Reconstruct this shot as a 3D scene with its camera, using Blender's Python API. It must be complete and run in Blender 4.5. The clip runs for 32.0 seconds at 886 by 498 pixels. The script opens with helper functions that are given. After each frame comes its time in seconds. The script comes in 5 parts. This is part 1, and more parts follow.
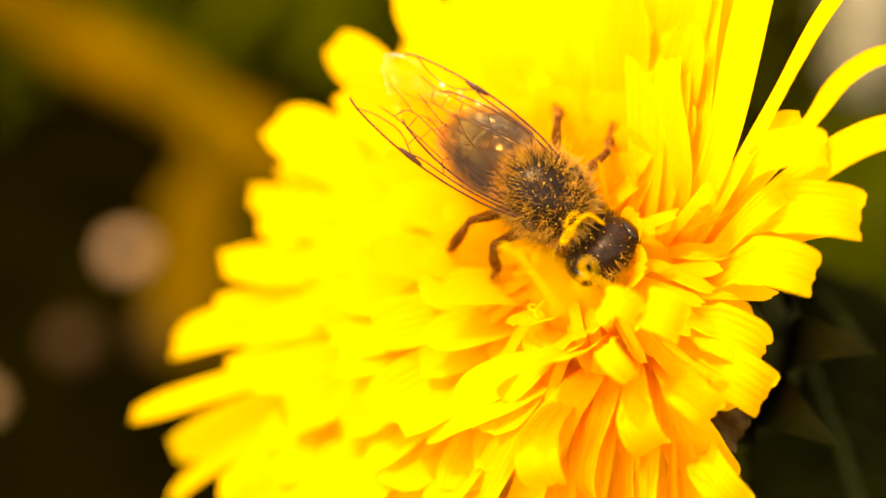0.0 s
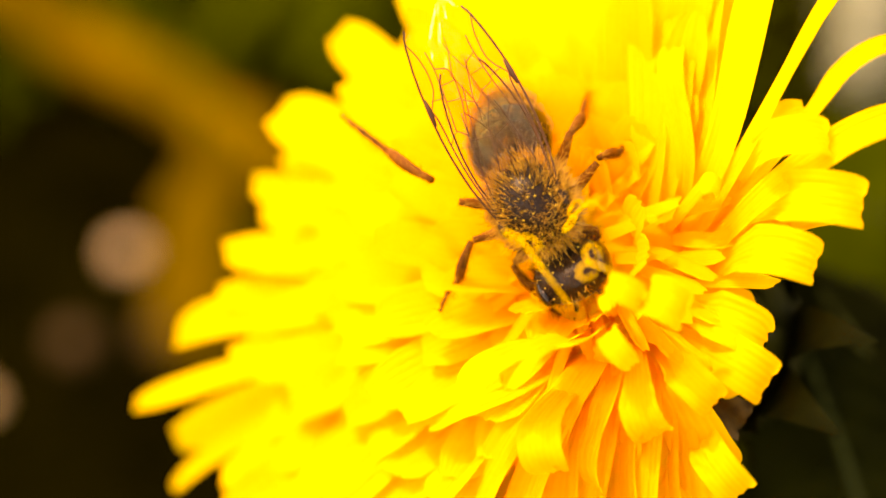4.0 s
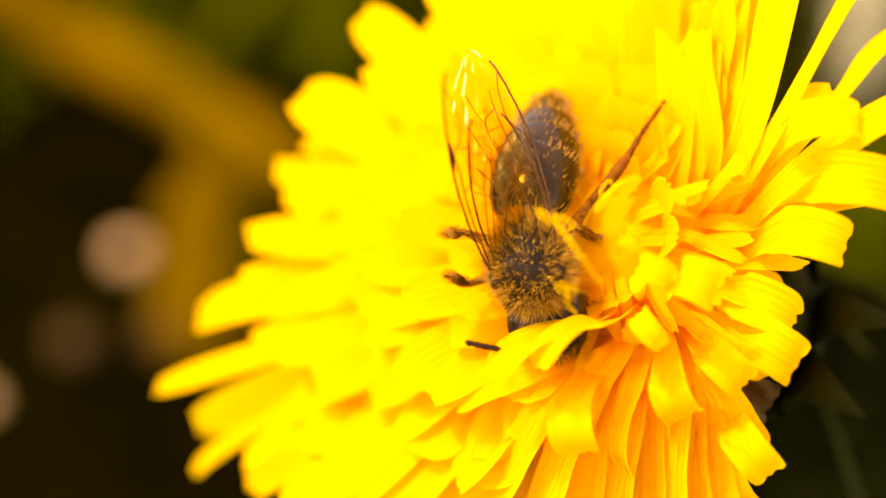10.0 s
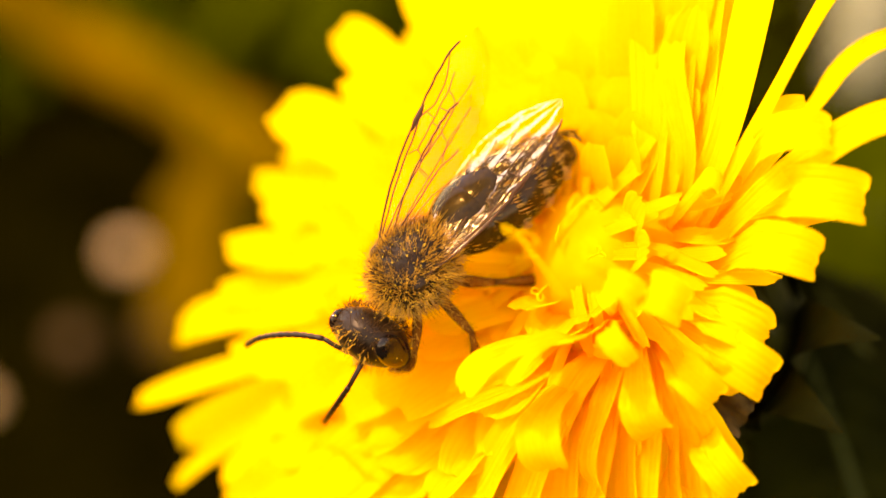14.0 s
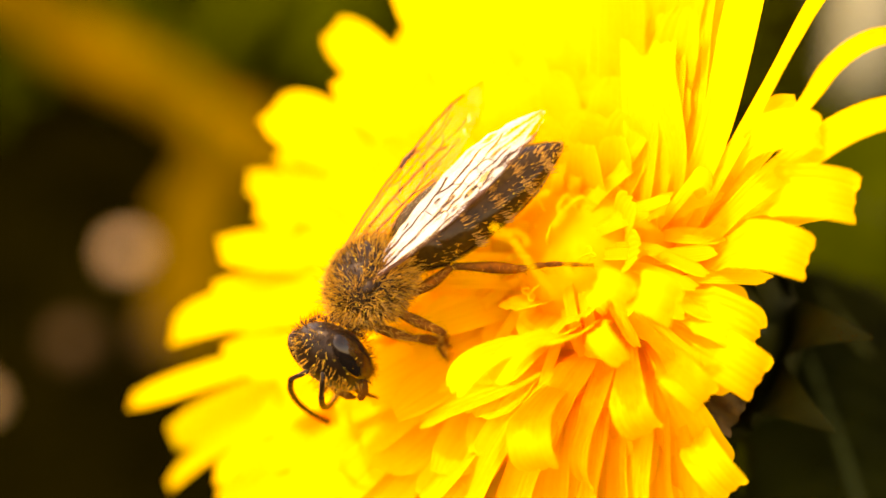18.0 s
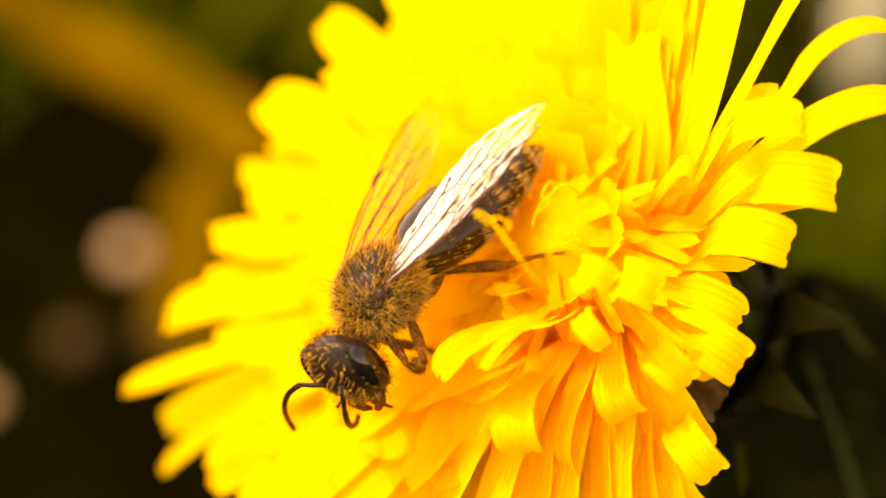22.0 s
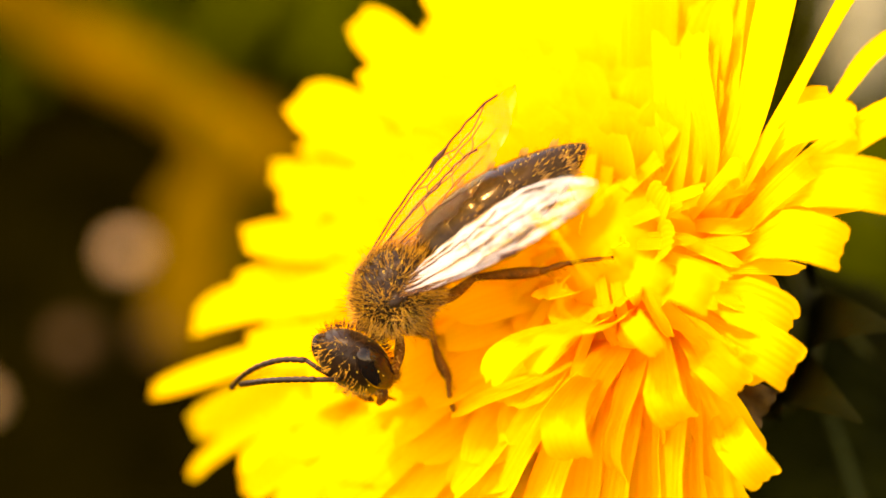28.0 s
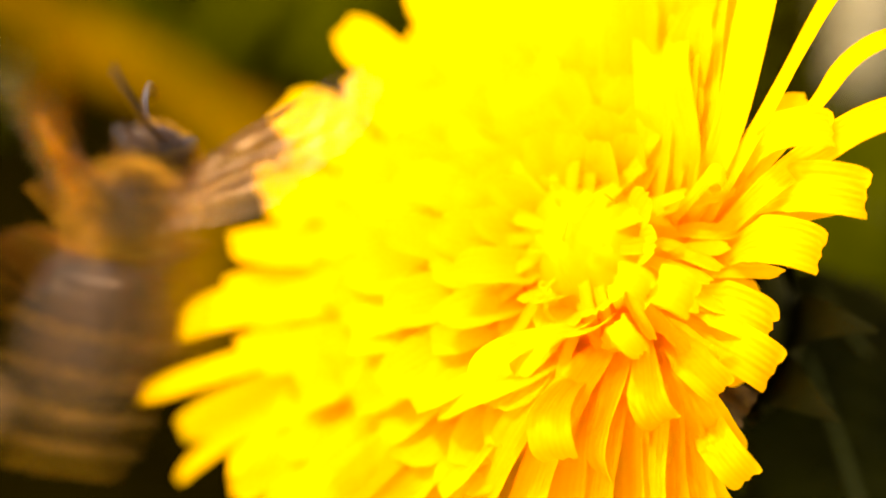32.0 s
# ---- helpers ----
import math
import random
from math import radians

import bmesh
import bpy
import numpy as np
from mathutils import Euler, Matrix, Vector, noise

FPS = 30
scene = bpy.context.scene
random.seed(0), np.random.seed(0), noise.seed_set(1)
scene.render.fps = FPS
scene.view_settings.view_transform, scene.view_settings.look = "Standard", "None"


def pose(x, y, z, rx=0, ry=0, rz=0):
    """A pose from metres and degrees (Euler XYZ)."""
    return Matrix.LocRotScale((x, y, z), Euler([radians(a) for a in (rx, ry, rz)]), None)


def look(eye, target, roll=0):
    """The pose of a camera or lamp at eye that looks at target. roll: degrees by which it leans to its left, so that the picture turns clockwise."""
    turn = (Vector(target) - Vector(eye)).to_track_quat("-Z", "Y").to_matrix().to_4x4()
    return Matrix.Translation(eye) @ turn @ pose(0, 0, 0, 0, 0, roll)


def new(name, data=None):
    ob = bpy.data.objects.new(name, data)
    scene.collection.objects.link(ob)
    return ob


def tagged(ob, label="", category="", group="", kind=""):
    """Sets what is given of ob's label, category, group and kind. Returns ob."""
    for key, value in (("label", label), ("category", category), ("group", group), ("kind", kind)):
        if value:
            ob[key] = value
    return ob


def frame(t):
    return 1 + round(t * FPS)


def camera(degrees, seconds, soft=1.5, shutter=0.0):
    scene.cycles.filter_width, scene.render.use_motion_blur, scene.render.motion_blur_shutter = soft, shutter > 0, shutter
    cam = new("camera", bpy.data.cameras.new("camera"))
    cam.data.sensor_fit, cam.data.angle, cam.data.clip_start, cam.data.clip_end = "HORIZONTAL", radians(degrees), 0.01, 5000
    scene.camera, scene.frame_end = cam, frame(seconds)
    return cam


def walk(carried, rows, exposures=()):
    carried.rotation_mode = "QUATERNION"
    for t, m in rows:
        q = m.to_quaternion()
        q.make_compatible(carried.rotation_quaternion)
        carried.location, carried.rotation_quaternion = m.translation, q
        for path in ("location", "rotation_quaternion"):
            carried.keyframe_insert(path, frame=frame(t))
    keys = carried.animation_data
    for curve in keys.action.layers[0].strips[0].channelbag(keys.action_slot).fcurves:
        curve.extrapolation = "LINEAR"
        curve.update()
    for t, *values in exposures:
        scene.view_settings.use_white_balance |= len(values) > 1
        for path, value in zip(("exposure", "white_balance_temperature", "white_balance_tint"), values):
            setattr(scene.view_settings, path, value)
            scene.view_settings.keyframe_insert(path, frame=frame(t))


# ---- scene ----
# One macro shot: a bee feeding on a yellow composite flower that sways before a still camera.
# View axes: x right, y up, z towards the lens, in millimetres about the flower's middle.
PITCH = 30.0
REACH = 70.0
HEART = Vector((0.0, 0.0, 0.09))
VX = Vector((1, 0, 0))
VY = Vector((0, math.sin(radians(PITCH)), math.cos(radians(PITCH))))
VZ = Vector((0, -math.cos(radians(PITCH)), math.sin(radians(PITCH))))
MM = 0.001


def view(x, y, z):
    """A place in the world from view axes in millimetres."""
    return HEART + (VX * x + VY * y + VZ * z) * MM


def view_axes():
    return Matrix(((VX.x, VY.x, VZ.x, 0), (VX.y, VY.y, VZ.y, 0), (VX.z, VY.z, VZ.z, 0), (0, 0, 0, 1)))


cam = camera(29.87, 32.0, soft=1.6, shutter=0.5)
cam.data.dof.use_dof = True
cam.data.dof.focus_distance = 0.0674
cam.data.dof.aperture_fstop = 17.0
STILL = look(view(0, 0, REACH), view(0, 0, 0))
walk(cam, [(0.0, STILL), (32.0, STILL)], exposures=[(0.0, 1.29, 12000.0, 40.0), (14.0, 1.29, 12000.0, 40.0), (18.5, 1.29 + 0.08, 12000.0, 40.0), (23.0, 1.29, 12000.0, 40.0), (29.5, 1.29 + 0.08, 12000.0, 40.0), (32.0, 1.29 + 0.06, 12000.0, 40.0)])

# ---- light: high sun from above and a little from the left ----
SUN = (VX * -0.45 + VY * 0.77 + VZ * 0.45).normalized()
world = bpy.data.worlds.new("sky")
scene.world = world
world.use_nodes = True
wn = world.node_tree.nodes
sky = wn.new("ShaderNodeTexSky")
sky.sky_type = "NISHITA"
sky.sun_disc = False
sky.sun_elevation = math.asin(SUN.z)
sky.sun_rotation = math.atan2(SUN.x, SUN.y)
wn["Background"].inputs["Strength"].default_value = 0.44
world.node_tree.links.new(sky.outputs["Color"], wn["Background"].inputs["Color"])
sun_data = bpy.data.lights.new("sun", "SUN")
sun_data.energy = 2.0
sun_data.angle = radians(0.53)
sun_data.color = (1.0, 0.95, 0.86)
sun = new("sun", sun_data)
sun.matrix_world = look(SUN * 2.0, (0, 0, 0))


# ---- materials ----
def material(name, colour, rough=0.5, metal=0.0, spec=0.5):
    m = bpy.data.materials.new(name)
    m.use_nodes = True
    b = m.node_tree.nodes["Principled BSDF"]
    b.inputs["Base Color"].default_value = (*colour, 1)
    b.inputs["Roughness"].default_value = rough
    b.inputs["Metallic"].default_value = metal
    b.inputs["Specular IOR Level"].default_value = spec
    b.inputs["Specular Tint"].default_value = (1.0, 0.86, 0.62, 1)
    return m, m.node_tree.nodes, m.node_tree.links, b


def grained(name, dark, light, scale, rough=0.5, spec=0.5, bump=0.2, fine=4.0, contrast=(0.3, 0.7), depth=0.0001):
    """A material with variation at two scales and a fine relief."""
    m, n, l, b = material(name, light, rough, 0.0, spec)
    co = n.new("ShaderNodeTexCoord")
    big = n.new("ShaderNodeTexNoise")
    big.inputs["Scale"].default_value = scale
    big.inputs["Detail"].default_value = 3
    small = n.new("ShaderNodeTexNoise")
    small.inputs["Scale"].default_value = scale * fine
    small.inputs["Detail"].default_value = 4
    l.new(co.outputs["Object"], big.inputs["Vector"])
    l.new(co.outputs["Object"], small.inputs["Vector"])
    mix = n.new("ShaderNodeMath")
    mix.operation = "MULTIPLY_ADD"
    mix.inputs[1].default_value = 0.45
    l.new(small.outputs["Fac"], mix.inputs[0])
    half = n.new("ShaderNodeMath")
    half.operation = "MULTIPLY"
    half.inputs[1].default_value = 0.55
    l.new(big.outputs["Fac"], half.inputs[0])
    l.new(half.outputs[0], mix.inputs[2])
    ramp = n.new("ShaderNodeValToRGB")
    ramp.color_ramp.elements[0].position, ramp.color_ramp.elements[0].color = contrast[0], (*dark, 1)
    ramp.color_ramp.elements[1].position, ramp.color_ramp.elements[1].color = contrast[1], (*light, 1)
    l.new(mix.outputs[0], ramp.inputs["Fac"])
    l.new(ramp.outputs["Color"], b.inputs["Base Color"])
    bp = n.new("ShaderNodeBump")
    bp.inputs["Strength"].default_value = bump
    bp.inputs["Distance"].default_value = depth
    l.new(small.outputs["Fac"], bp.inputs["Height"])
    l.new(bp.outputs["Normal"], b.inputs["Normal"])
    return m


def petal_material(name, low, high, through_part=0.48):
    """Thin petal: striped along its length, partly lit through."""
    m, n, l, b = material(name, high, 0.55, 0.0, 0.25)
    uv = n.new("ShaderNodeUVMap")
    wave = n.new("ShaderNodeTexWave")
    wave.wave_type, wave.bands_direction = "BANDS", "X"
    wave.inputs["Scale"].default_value = 0.7
    wave.inputs["Distortion"].default_value = 1.6
    wave.inputs["Detail"].default_value = 2
    l.new(uv.outputs["UV"], wave.inputs["Vector"])
    info = n.new("ShaderNodeObjectInfo")
    spot = n.new("ShaderNodeTexNoise")
    spot.inputs["Scale"].default_value = 420
    spot.inputs["Detail"].default_value = 3
    co = n.new("ShaderNodeTexCoord")
    l.new(co.outputs["Object"], spot.inputs["Vector"])
    a = n.new("ShaderNodeMath")
    a.operation = "MULTIPLY_ADD"
    a.inputs[1].default_value = 0.24
    l.new(wave.outputs["Fac"], a.inputs[0])
    c = n.new("ShaderNodeMath")
    c.operation = "MULTIPLY_ADD"
    c.inputs[1].default_value = 0.4
    l.new(spot.outputs["Fac"], c.inputs[0])
    l.new(c.outputs[0], a.inputs[2])
    d = n.new("ShaderNodeMath")
    d.operation = "MULTIPLY"
    d.inputs[1].default_value = 0.35
    l.new(info.outputs["Random"], d.inputs[0])
    l.new(d.outputs[0], c.inputs[2])
    ramp = n.new("ShaderNodeValToRGB")
    ramp.color_ramp.elements[0].position, ramp.color_ramp.elements[0].color = 0.15, (*low, 1)
    ramp.color_ramp.elements[1].position, ramp.color_ramp.elements[1].color = 0.85, (*high, 1)
    l.new(a.outputs[0], ramp.inputs["Fac"])
    l.new(ramp.outputs["Color"], b.inputs["Base Color"])
    bp = n.new("ShaderNodeBump")
    bp.inputs["Strength"].default_value = 0.3
    bp.inputs["Distance"].default_value = 0.0001
    l.new(wave.outputs["Fac"], bp.inputs["Height"])
    l.new(bp.outputs["Normal"], b.inputs["Normal"])
    tr = n.new("ShaderNodeBsdfTranslucent")
    pale = n.new("ShaderNodeMixRGB")
    pale.inputs["Fac"].default_value = 0.32
    pale.inputs["Color2"].default_value = (1.0, 0.72, 0.004, 1)
    l.new(ramp.outputs["Color"], pale.inputs["Color1"])
    l.new(pale.outputs["Color"], tr.inputs["Color"])
    mx = n.new("ShaderNodeMixShader")
    mx.inputs["Fac"].default_value = through_part
    l.new(b.outputs["BSDF"], mx.inputs[1])
    l.new(tr.outputs["BSDF"], mx.inputs[2])
    l.new(mx.outputs["Shader"], n["Material Output"].inputs["Surface"])
    return m


def wing_material():
    m = bpy.data.materials.new("wing_membrane")
    m.use_nodes = True
    n, l = m.node_tree.nodes, m.node_tree.links
    n.remove(n["Principled BSDF"])
    clear = n.new("ShaderNodeBsdfTransparent")
    clear.inputs["Color"].default_value = (0.975, 0.88, 0.60, 1)
    gloss = n.new("ShaderNodeBsdfGlossy")
    gloss.inputs["Roughness"].default_value = 0.17
    gloss.inputs["Color"].default_value = (1, 0.82, 0.54, 1)
    co = n.new("ShaderNodeTexCoord")
    noi = n.new("ShaderNodeTexNoise")
    noi.inputs["Scale"].default_value = 1500
    noi.inputs["Detail"].default_value = 3
    l.new(co.outputs["Object"], noi.inputs["Vector"])
    bp = n.new("ShaderNodeBump")
    bp.inputs["Strength"].default_value = 0.4
    bp.inputs["Distance"].default_value = 0.00006
    l.new(noi.outputs["Fac"], bp.inputs["Height"])
    l.new(bp.outputs["Normal"], gloss.inputs["Normal"])
    fr = n.new("ShaderNodeFresnel")
    fr.inputs["IOR"].default_value = 1.45
    thin = n.new("ShaderNodeMath")
    thin.operation = "MULTIPLY"
    thin.inputs[1].default_value = 0.38
    l.new(fr.outputs["Fac"], thin.inputs[0])
    mx = n.new("ShaderNodeMixShader")
    l.new(thin.outputs[0], mx.inputs["Fac"])
    l.new(clear.outputs["BSDF"], mx.inputs[1])
    l.new(gloss.outputs["BSDF"], mx.inputs[2])
    l.new(mx.outputs["Shader"], n["Material Output"].inputs["Surface"])
    return m


PETAL = petal_material("petal_yellow", (0.955, 0.505, 0.001), (0.985, 0.585, 0.002), 0.60)
STYLE = petal_material("style_yellow", (0.95, 0.58, 0.003), (0.98, 0.68, 0.008), 0.45)
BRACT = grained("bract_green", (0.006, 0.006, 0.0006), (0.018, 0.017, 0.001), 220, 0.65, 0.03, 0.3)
DRY_BRACT = grained("dry_bract", (0.016, 0.008, 0.002), (0.085, 0.045, 0.008), 500, 0.7, 0.05, 0.5)
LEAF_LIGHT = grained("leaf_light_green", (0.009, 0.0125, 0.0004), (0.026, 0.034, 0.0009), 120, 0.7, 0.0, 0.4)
STALK = grained("stalk_green", (0.012, 0.015, 0.001), (0.035, 0.04, 0.003), 300, 0.6, 0.05, 0.2)
# dark green of the leaves behind the flower, its shade darkened into the colour
LEAF = grained("shaded_leaf_green", (0.0014, 0.0018, 0.0001), (0.007, 0.008, 0.0003), 120, 0.7, 0.02, 0.4)
LEAF_RIB = grained("leaf_rib", (0.018, 0.021, 0.004), (0.034, 0.04, 0.008), 300, 0.6, 0.05, 0.2)
CHITIN = grained("dark_chitin", (0.007, 0.003, 0.001), (0.022, 0.010, 0.003), 900, 0.38, 0.2, 0.35, 6.0, depth=0.00003)
ABDOMEN = grained("brown_chitin", (0.010, 0.005, 0.0008), (0.042, 0.020, 0.003), 700, 0.16, 0.16, 0.3, 6.0, depth=0.00003)
LEGS = grained("leg_chitin", (0.030, 0.009, 0.001), (0.22, 0.065, 0.005), 800, 0.6, 0.06, 0.35, depth=0.00003)
EYE = grained("eye_black", (0.004, 0.0025, 0.0015), (0.012, 0.007, 0.004), 2500, 0.10, 0.35, 0.15, depth=0.00002)
FUR_GOLD = grained("golden_fur", (0.30, 0.125, 0.008), (0.74, 0.38, 0.04), 600, 0.6, 0.15, 0.0)
FUR_PALE = grained("pale_fur", (0.26, 0.12, 0.02), (0.50, 0.27, 0.06), 600, 0.6, 0.2, 0.0)
FUR_DARK = grained("dark_fur", (0.012, 0.005, 0.001), (0.085, 0.033, 0.004), 600, 0.6, 0.15, 0.0)
POLLEN = grained("pollen_yellow", (0.75, 0.42, 0.02), (0.9, 0.62, 0.06), 3000, 0.7, 0.2, 0.2)
WING = wing_material()
VEIN = grained("wing_vein", (0.03, 0.009, 0.002), (0.07, 0.022, 0.004), 700, 0.5, 0.25, 0.1)
# dark brown soil, taken down to near black to stand in for shade
SOIL = grained("shaded_soil", (0.0004, 0.0004, 0.00003), (0.0060, 0.0046, 0.0002), 45, 0.95, 0.0, 0.6, 5.0, (0.35, 0.72), 0.002)
GRASS = grained("grass_green", (0.014, 0.0175, 0.0006), (0.060, 0.070, 0.0012), 60, 0.7, 0.0, 0.2)
STRAW = grained("dry_straw", (0.066, 0.034, 0.0010), (0.140, 0.072, 0.0022), 80, 0.7, 0.0, 0.3)
# the straw colour again, only dimmer
STRAW_DIM = grained("dim_straw", (0.042, 0.023, 0.0009), (0.095, 0.050, 0.0018), 80, 0.7, 0.0, 0.3)
PALE_STEM = grained("pale_stem", (0.16, 0.15, 0.07), (0.34, 0.31, 0.16), 90, 0.6, 0.1, 0.2)
STONE = grained("pale_stone", (0.30, 0.18, 0.07), (0.50, 0.31, 0.13), 260, 0.8, 0.05, 0.4)
STONE_DIM = grained("brown_stone", (0.032, 0.016, 0.004), (0.062, 0.033, 0.010), 260, 0.8, 0.05, 0.4)


# ---- mesh helpers ----
def mesh_of(name, verts, faces, mat, smooth=True, uvs=None):
    me = bpy.data.meshes.new(name)
    me.from_pydata(verts, [], faces)
    me.materials.append(mat)
    if uvs is not None:
        layer = me.uv_layers.new(name="UVMap")
        for loop in me.loops:
            layer.data[loop.index].uv = uvs[loop.vertex_index]
    if smooth:
        me.polygons.foreach_set("use_smooth", [True] * len(me.polygons))
    me.update()
    return me


def part(name, me, parent, m=None, label=""):
    ob = new(name, me)
    ob.parent = parent
    if m is not None:
        ob.matrix_basis = m
    if label:
        tagged(ob, label)
    return ob


def add_tube(verts, faces, pts, radii, sides=8):
    """A round tapering tube along pts."""
    pts = [Vector(p) for p in pts]
    ref = Vector((0.31, 0.2, 0.93)).normalized()
    rings = []
    for i, p in enumerate(pts):
        d = (pts[min(i + 1, len(pts) - 1)] - pts[max(i - 1, 0)]).normalized()
        a = d.cross(ref)
        if a.length < 0.05:
            a = d.cross(Vector((1, 0, 0)))
        a.normalize()
        b = d.cross(a)
        start = len(verts)
        for k in range(sides):
            w = 2 * math.pi * k / sides
            verts.append(p + (a * math.cos(w) + b * math.sin(w)) * radii[i])
        rings.append(start)
    for r0, r1 in zip(rings, rings[1:]):
        for k in range(sides):
            k2 = (k + 1) % sides
            faces.append((r0 + k, r0 + k2, r1 + k2, r1 + k))
    faces.append(tuple(rings[0] + k for k in reversed(range(sides))))
    faces.append(tuple(rings[-1] + k for k in range(sides)))


def tube_mesh(name, pts, radii, mat, sides=8):
    verts, faces = [], []
    add_tube(verts, faces, pts, radii, sides)
    return mesh_of(name, verts, faces, mat)


def smooth_path(pts, steps=6):
    """Catmull-Rom through pts."""
    pts = [Vector(p) for p in pts]
    ext = [pts[0] * 2 - pts[1], *pts, pts[-1] * 2 - pts[-2]]
    out = []
    for i in range(1, len(ext) - 2):
        p0, p1, p2, p3 = ext[i - 1:i + 3]
        for k in range(steps):
            t = k / steps
            out.append(0.5 * ((2 * p1) + (p2 - p0) * t + (2 * p0 - 5 * p1 + 4 * p2 - p3) * t * t + (3 * p1 - p0 - 3 * p2 + p3) * t ** 3))
    out.append(pts[-1])
    return out


def ball_mesh(name, radii, mat, centre=(0, 0, 0), rough=0.0, segs=24, rings=16, shape=None):
    """A rounded body; shape(v) may move each unit-sphere point."""
    verts, faces = [], []
    for i in range(rings + 1):
        th = math.pi * i / rings
        for k in range(segs):
            ph = 2 * math.pi * k / segs
            v = Vector((math.sin(th) * math.cos(ph), math.sin(th) * math.sin(ph), math.cos(th)))
            if shape:
                v = shape(v)
            if rough:
                v = v * (1 + rough * noise.noise(v * 3.1 + Vector(centre) * 9000))
            verts.append(Vector((v.x * radii[0], v.y * radii[1], v.z * radii[2])) + Vector(centre))
    for i in range(rings):
        for k in range(segs):
            k2 = (k + 1) % segs
            a, b, c, d = i * segs + k, i * segs + k2, (i + 1) * segs + k2, (i + 1) * segs + k
            faces.append((a, d, c, b))
    return mesh_of(name, verts, faces, mat)


def fur_mesh(name, roots, mat, length, width, lean, rng, spread=0.35):
    """Fine tapering hairs on (place, normal) roots; lean is added to each hair's way."""
    verts, faces = [], []
    for p, nrm in roots:
        d = (nrm + lean + Vector((rng.gauss(0, spread), rng.gauss(0, spread), rng.gauss(0, spread)))).normalized()
        ln = length * rng.uniform(0.55, 1.2)
        a = d.orthogonal().normalized()
        b = d.cross(a)
        bend = (lean * 0.5 + a * rng.uniform(-0.3, 0.3)) * ln
        mid = p + d * ln * 0.55 + bend * 0.12
        tip = p + d * ln + bend * 0.4
        s = len(verts)
        for k in range(3):
            w = 2.0944 * k
            verts.append(p - nrm * 0.05 * MM + (a * math.cos(w) + b * math.sin(w)) * width)
        for k in range(3):
            w = 2.0944 * k
            verts.append(mid + (a * math.cos(w) + b * math.sin(w)) * width * 0.7)
        verts.append(tip)
        for k in range(3):
            k2 = (k + 1) % 3
            faces.append((s + k, s + k2, s + 3 + k2, s + 3 + k))
            faces.append((s + 3 + k, s + 3 + k2, s + 6))
    return mesh_of(name, verts, faces, mat)


def ball_roots(radii, count, rng, keep=None, centre=(0, 0, 0)):
    out = []
    while len(out) < count:
        v = Vector((rng.gauss(0, 1), rng.gauss(0, 1), rng.gauss(0, 1))).normalized()
        if keep and not keep(v):
            continue
        p = Vector((v.x * radii[0], v.y * radii[1], v.z * radii[2])) + Vector(centre)
        nn = Vector((v.x / radii[0], v.y / radii[1], v.z / radii[2])).normalized()
        out.append((p, nn))
    return out


def grains_mesh(name, roots, mat, size, rng):
    """Loose pollen grains stuck on (place, normal) roots."""
    verts, faces = [], []
    for p, nrm in roots:
        r = size * rng.uniform(0.5, 1.2)
        c = p + nrm * r * rng.uniform(0.5, 5.0)
        s = len(verts)
        for d in ((1, 0, 0), (-1, 0, 0), (0, 1, 0), (0, -1, 0), (0, 0, 1), (0, 0, -1)):
            verts.append(c + Vector(d) * r)
        for f in ((0, 2, 4), (2, 1, 4), (1, 3, 4), (3, 0, 4), (2, 0, 5), (1, 2, 5), (3, 1, 5), (0, 3, 5)):
            faces.append(tuple(s + i for i in f))
    return mesh_of(name, verts, faces, mat)


# ---- setting: the ground ----
def ground_sheet():
    verts, faces = [], []
    xs = [-60, -6, -1.0, *[-0.4 + 0.02 * i for i in range(41)], 1.0, 6, 60]
    ys = [-60, -6, -1.0, *[-0.2 + 0.02 * i for i in range(46)], 1.4, 6, 60]
    for y in ys:
        for x in xs:
            verts.append((x, y, -0.004 + 0.004 * noise.noise((x * 14, y * 14, 0.3))))
    w = len(xs)
    for j in range(len(ys) - 1):
        for i in range(w - 1):
            faces.append((j * w + i, j * w + i + 1, (j + 1) * w + i + 1, (j + 1) * w + i))
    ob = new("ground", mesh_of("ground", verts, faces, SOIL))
    tagged(ob, "dark brown soil with shade put into its colour", "ground", kind="structure")


ground_sheet()


def add_blade(verts, faces, base, way, length, width, droop, side, steps=7):
    """A folded, tapering, drooping grass blade."""
    base, way, side = Vector(base), Vector(way).normalized(), Vector(side).normalized()
    nrm = way.cross(side).normalized()
    p, d = base.copy(), way.copy()
    s0 = len(verts)
    for i in range(steps + 1):
        t = i / steps
        w = width * (1 - t ** 2.2) * 0.5 + width * 0.02
        verts.extend((p - side * w + nrm * w * 0.35, p, p + side * w + nrm * w * 0.35))
        d = (d + Vector((0, 0, -1)) * droop / steps).normalized()
        p = p + d * length / steps
    for i in range(steps):
        a = s0 + i * 3
        faces.append((a, a + 1, a + 4, a + 3))
        faces.append((a + 1, a + 2, a + 5, a + 4))


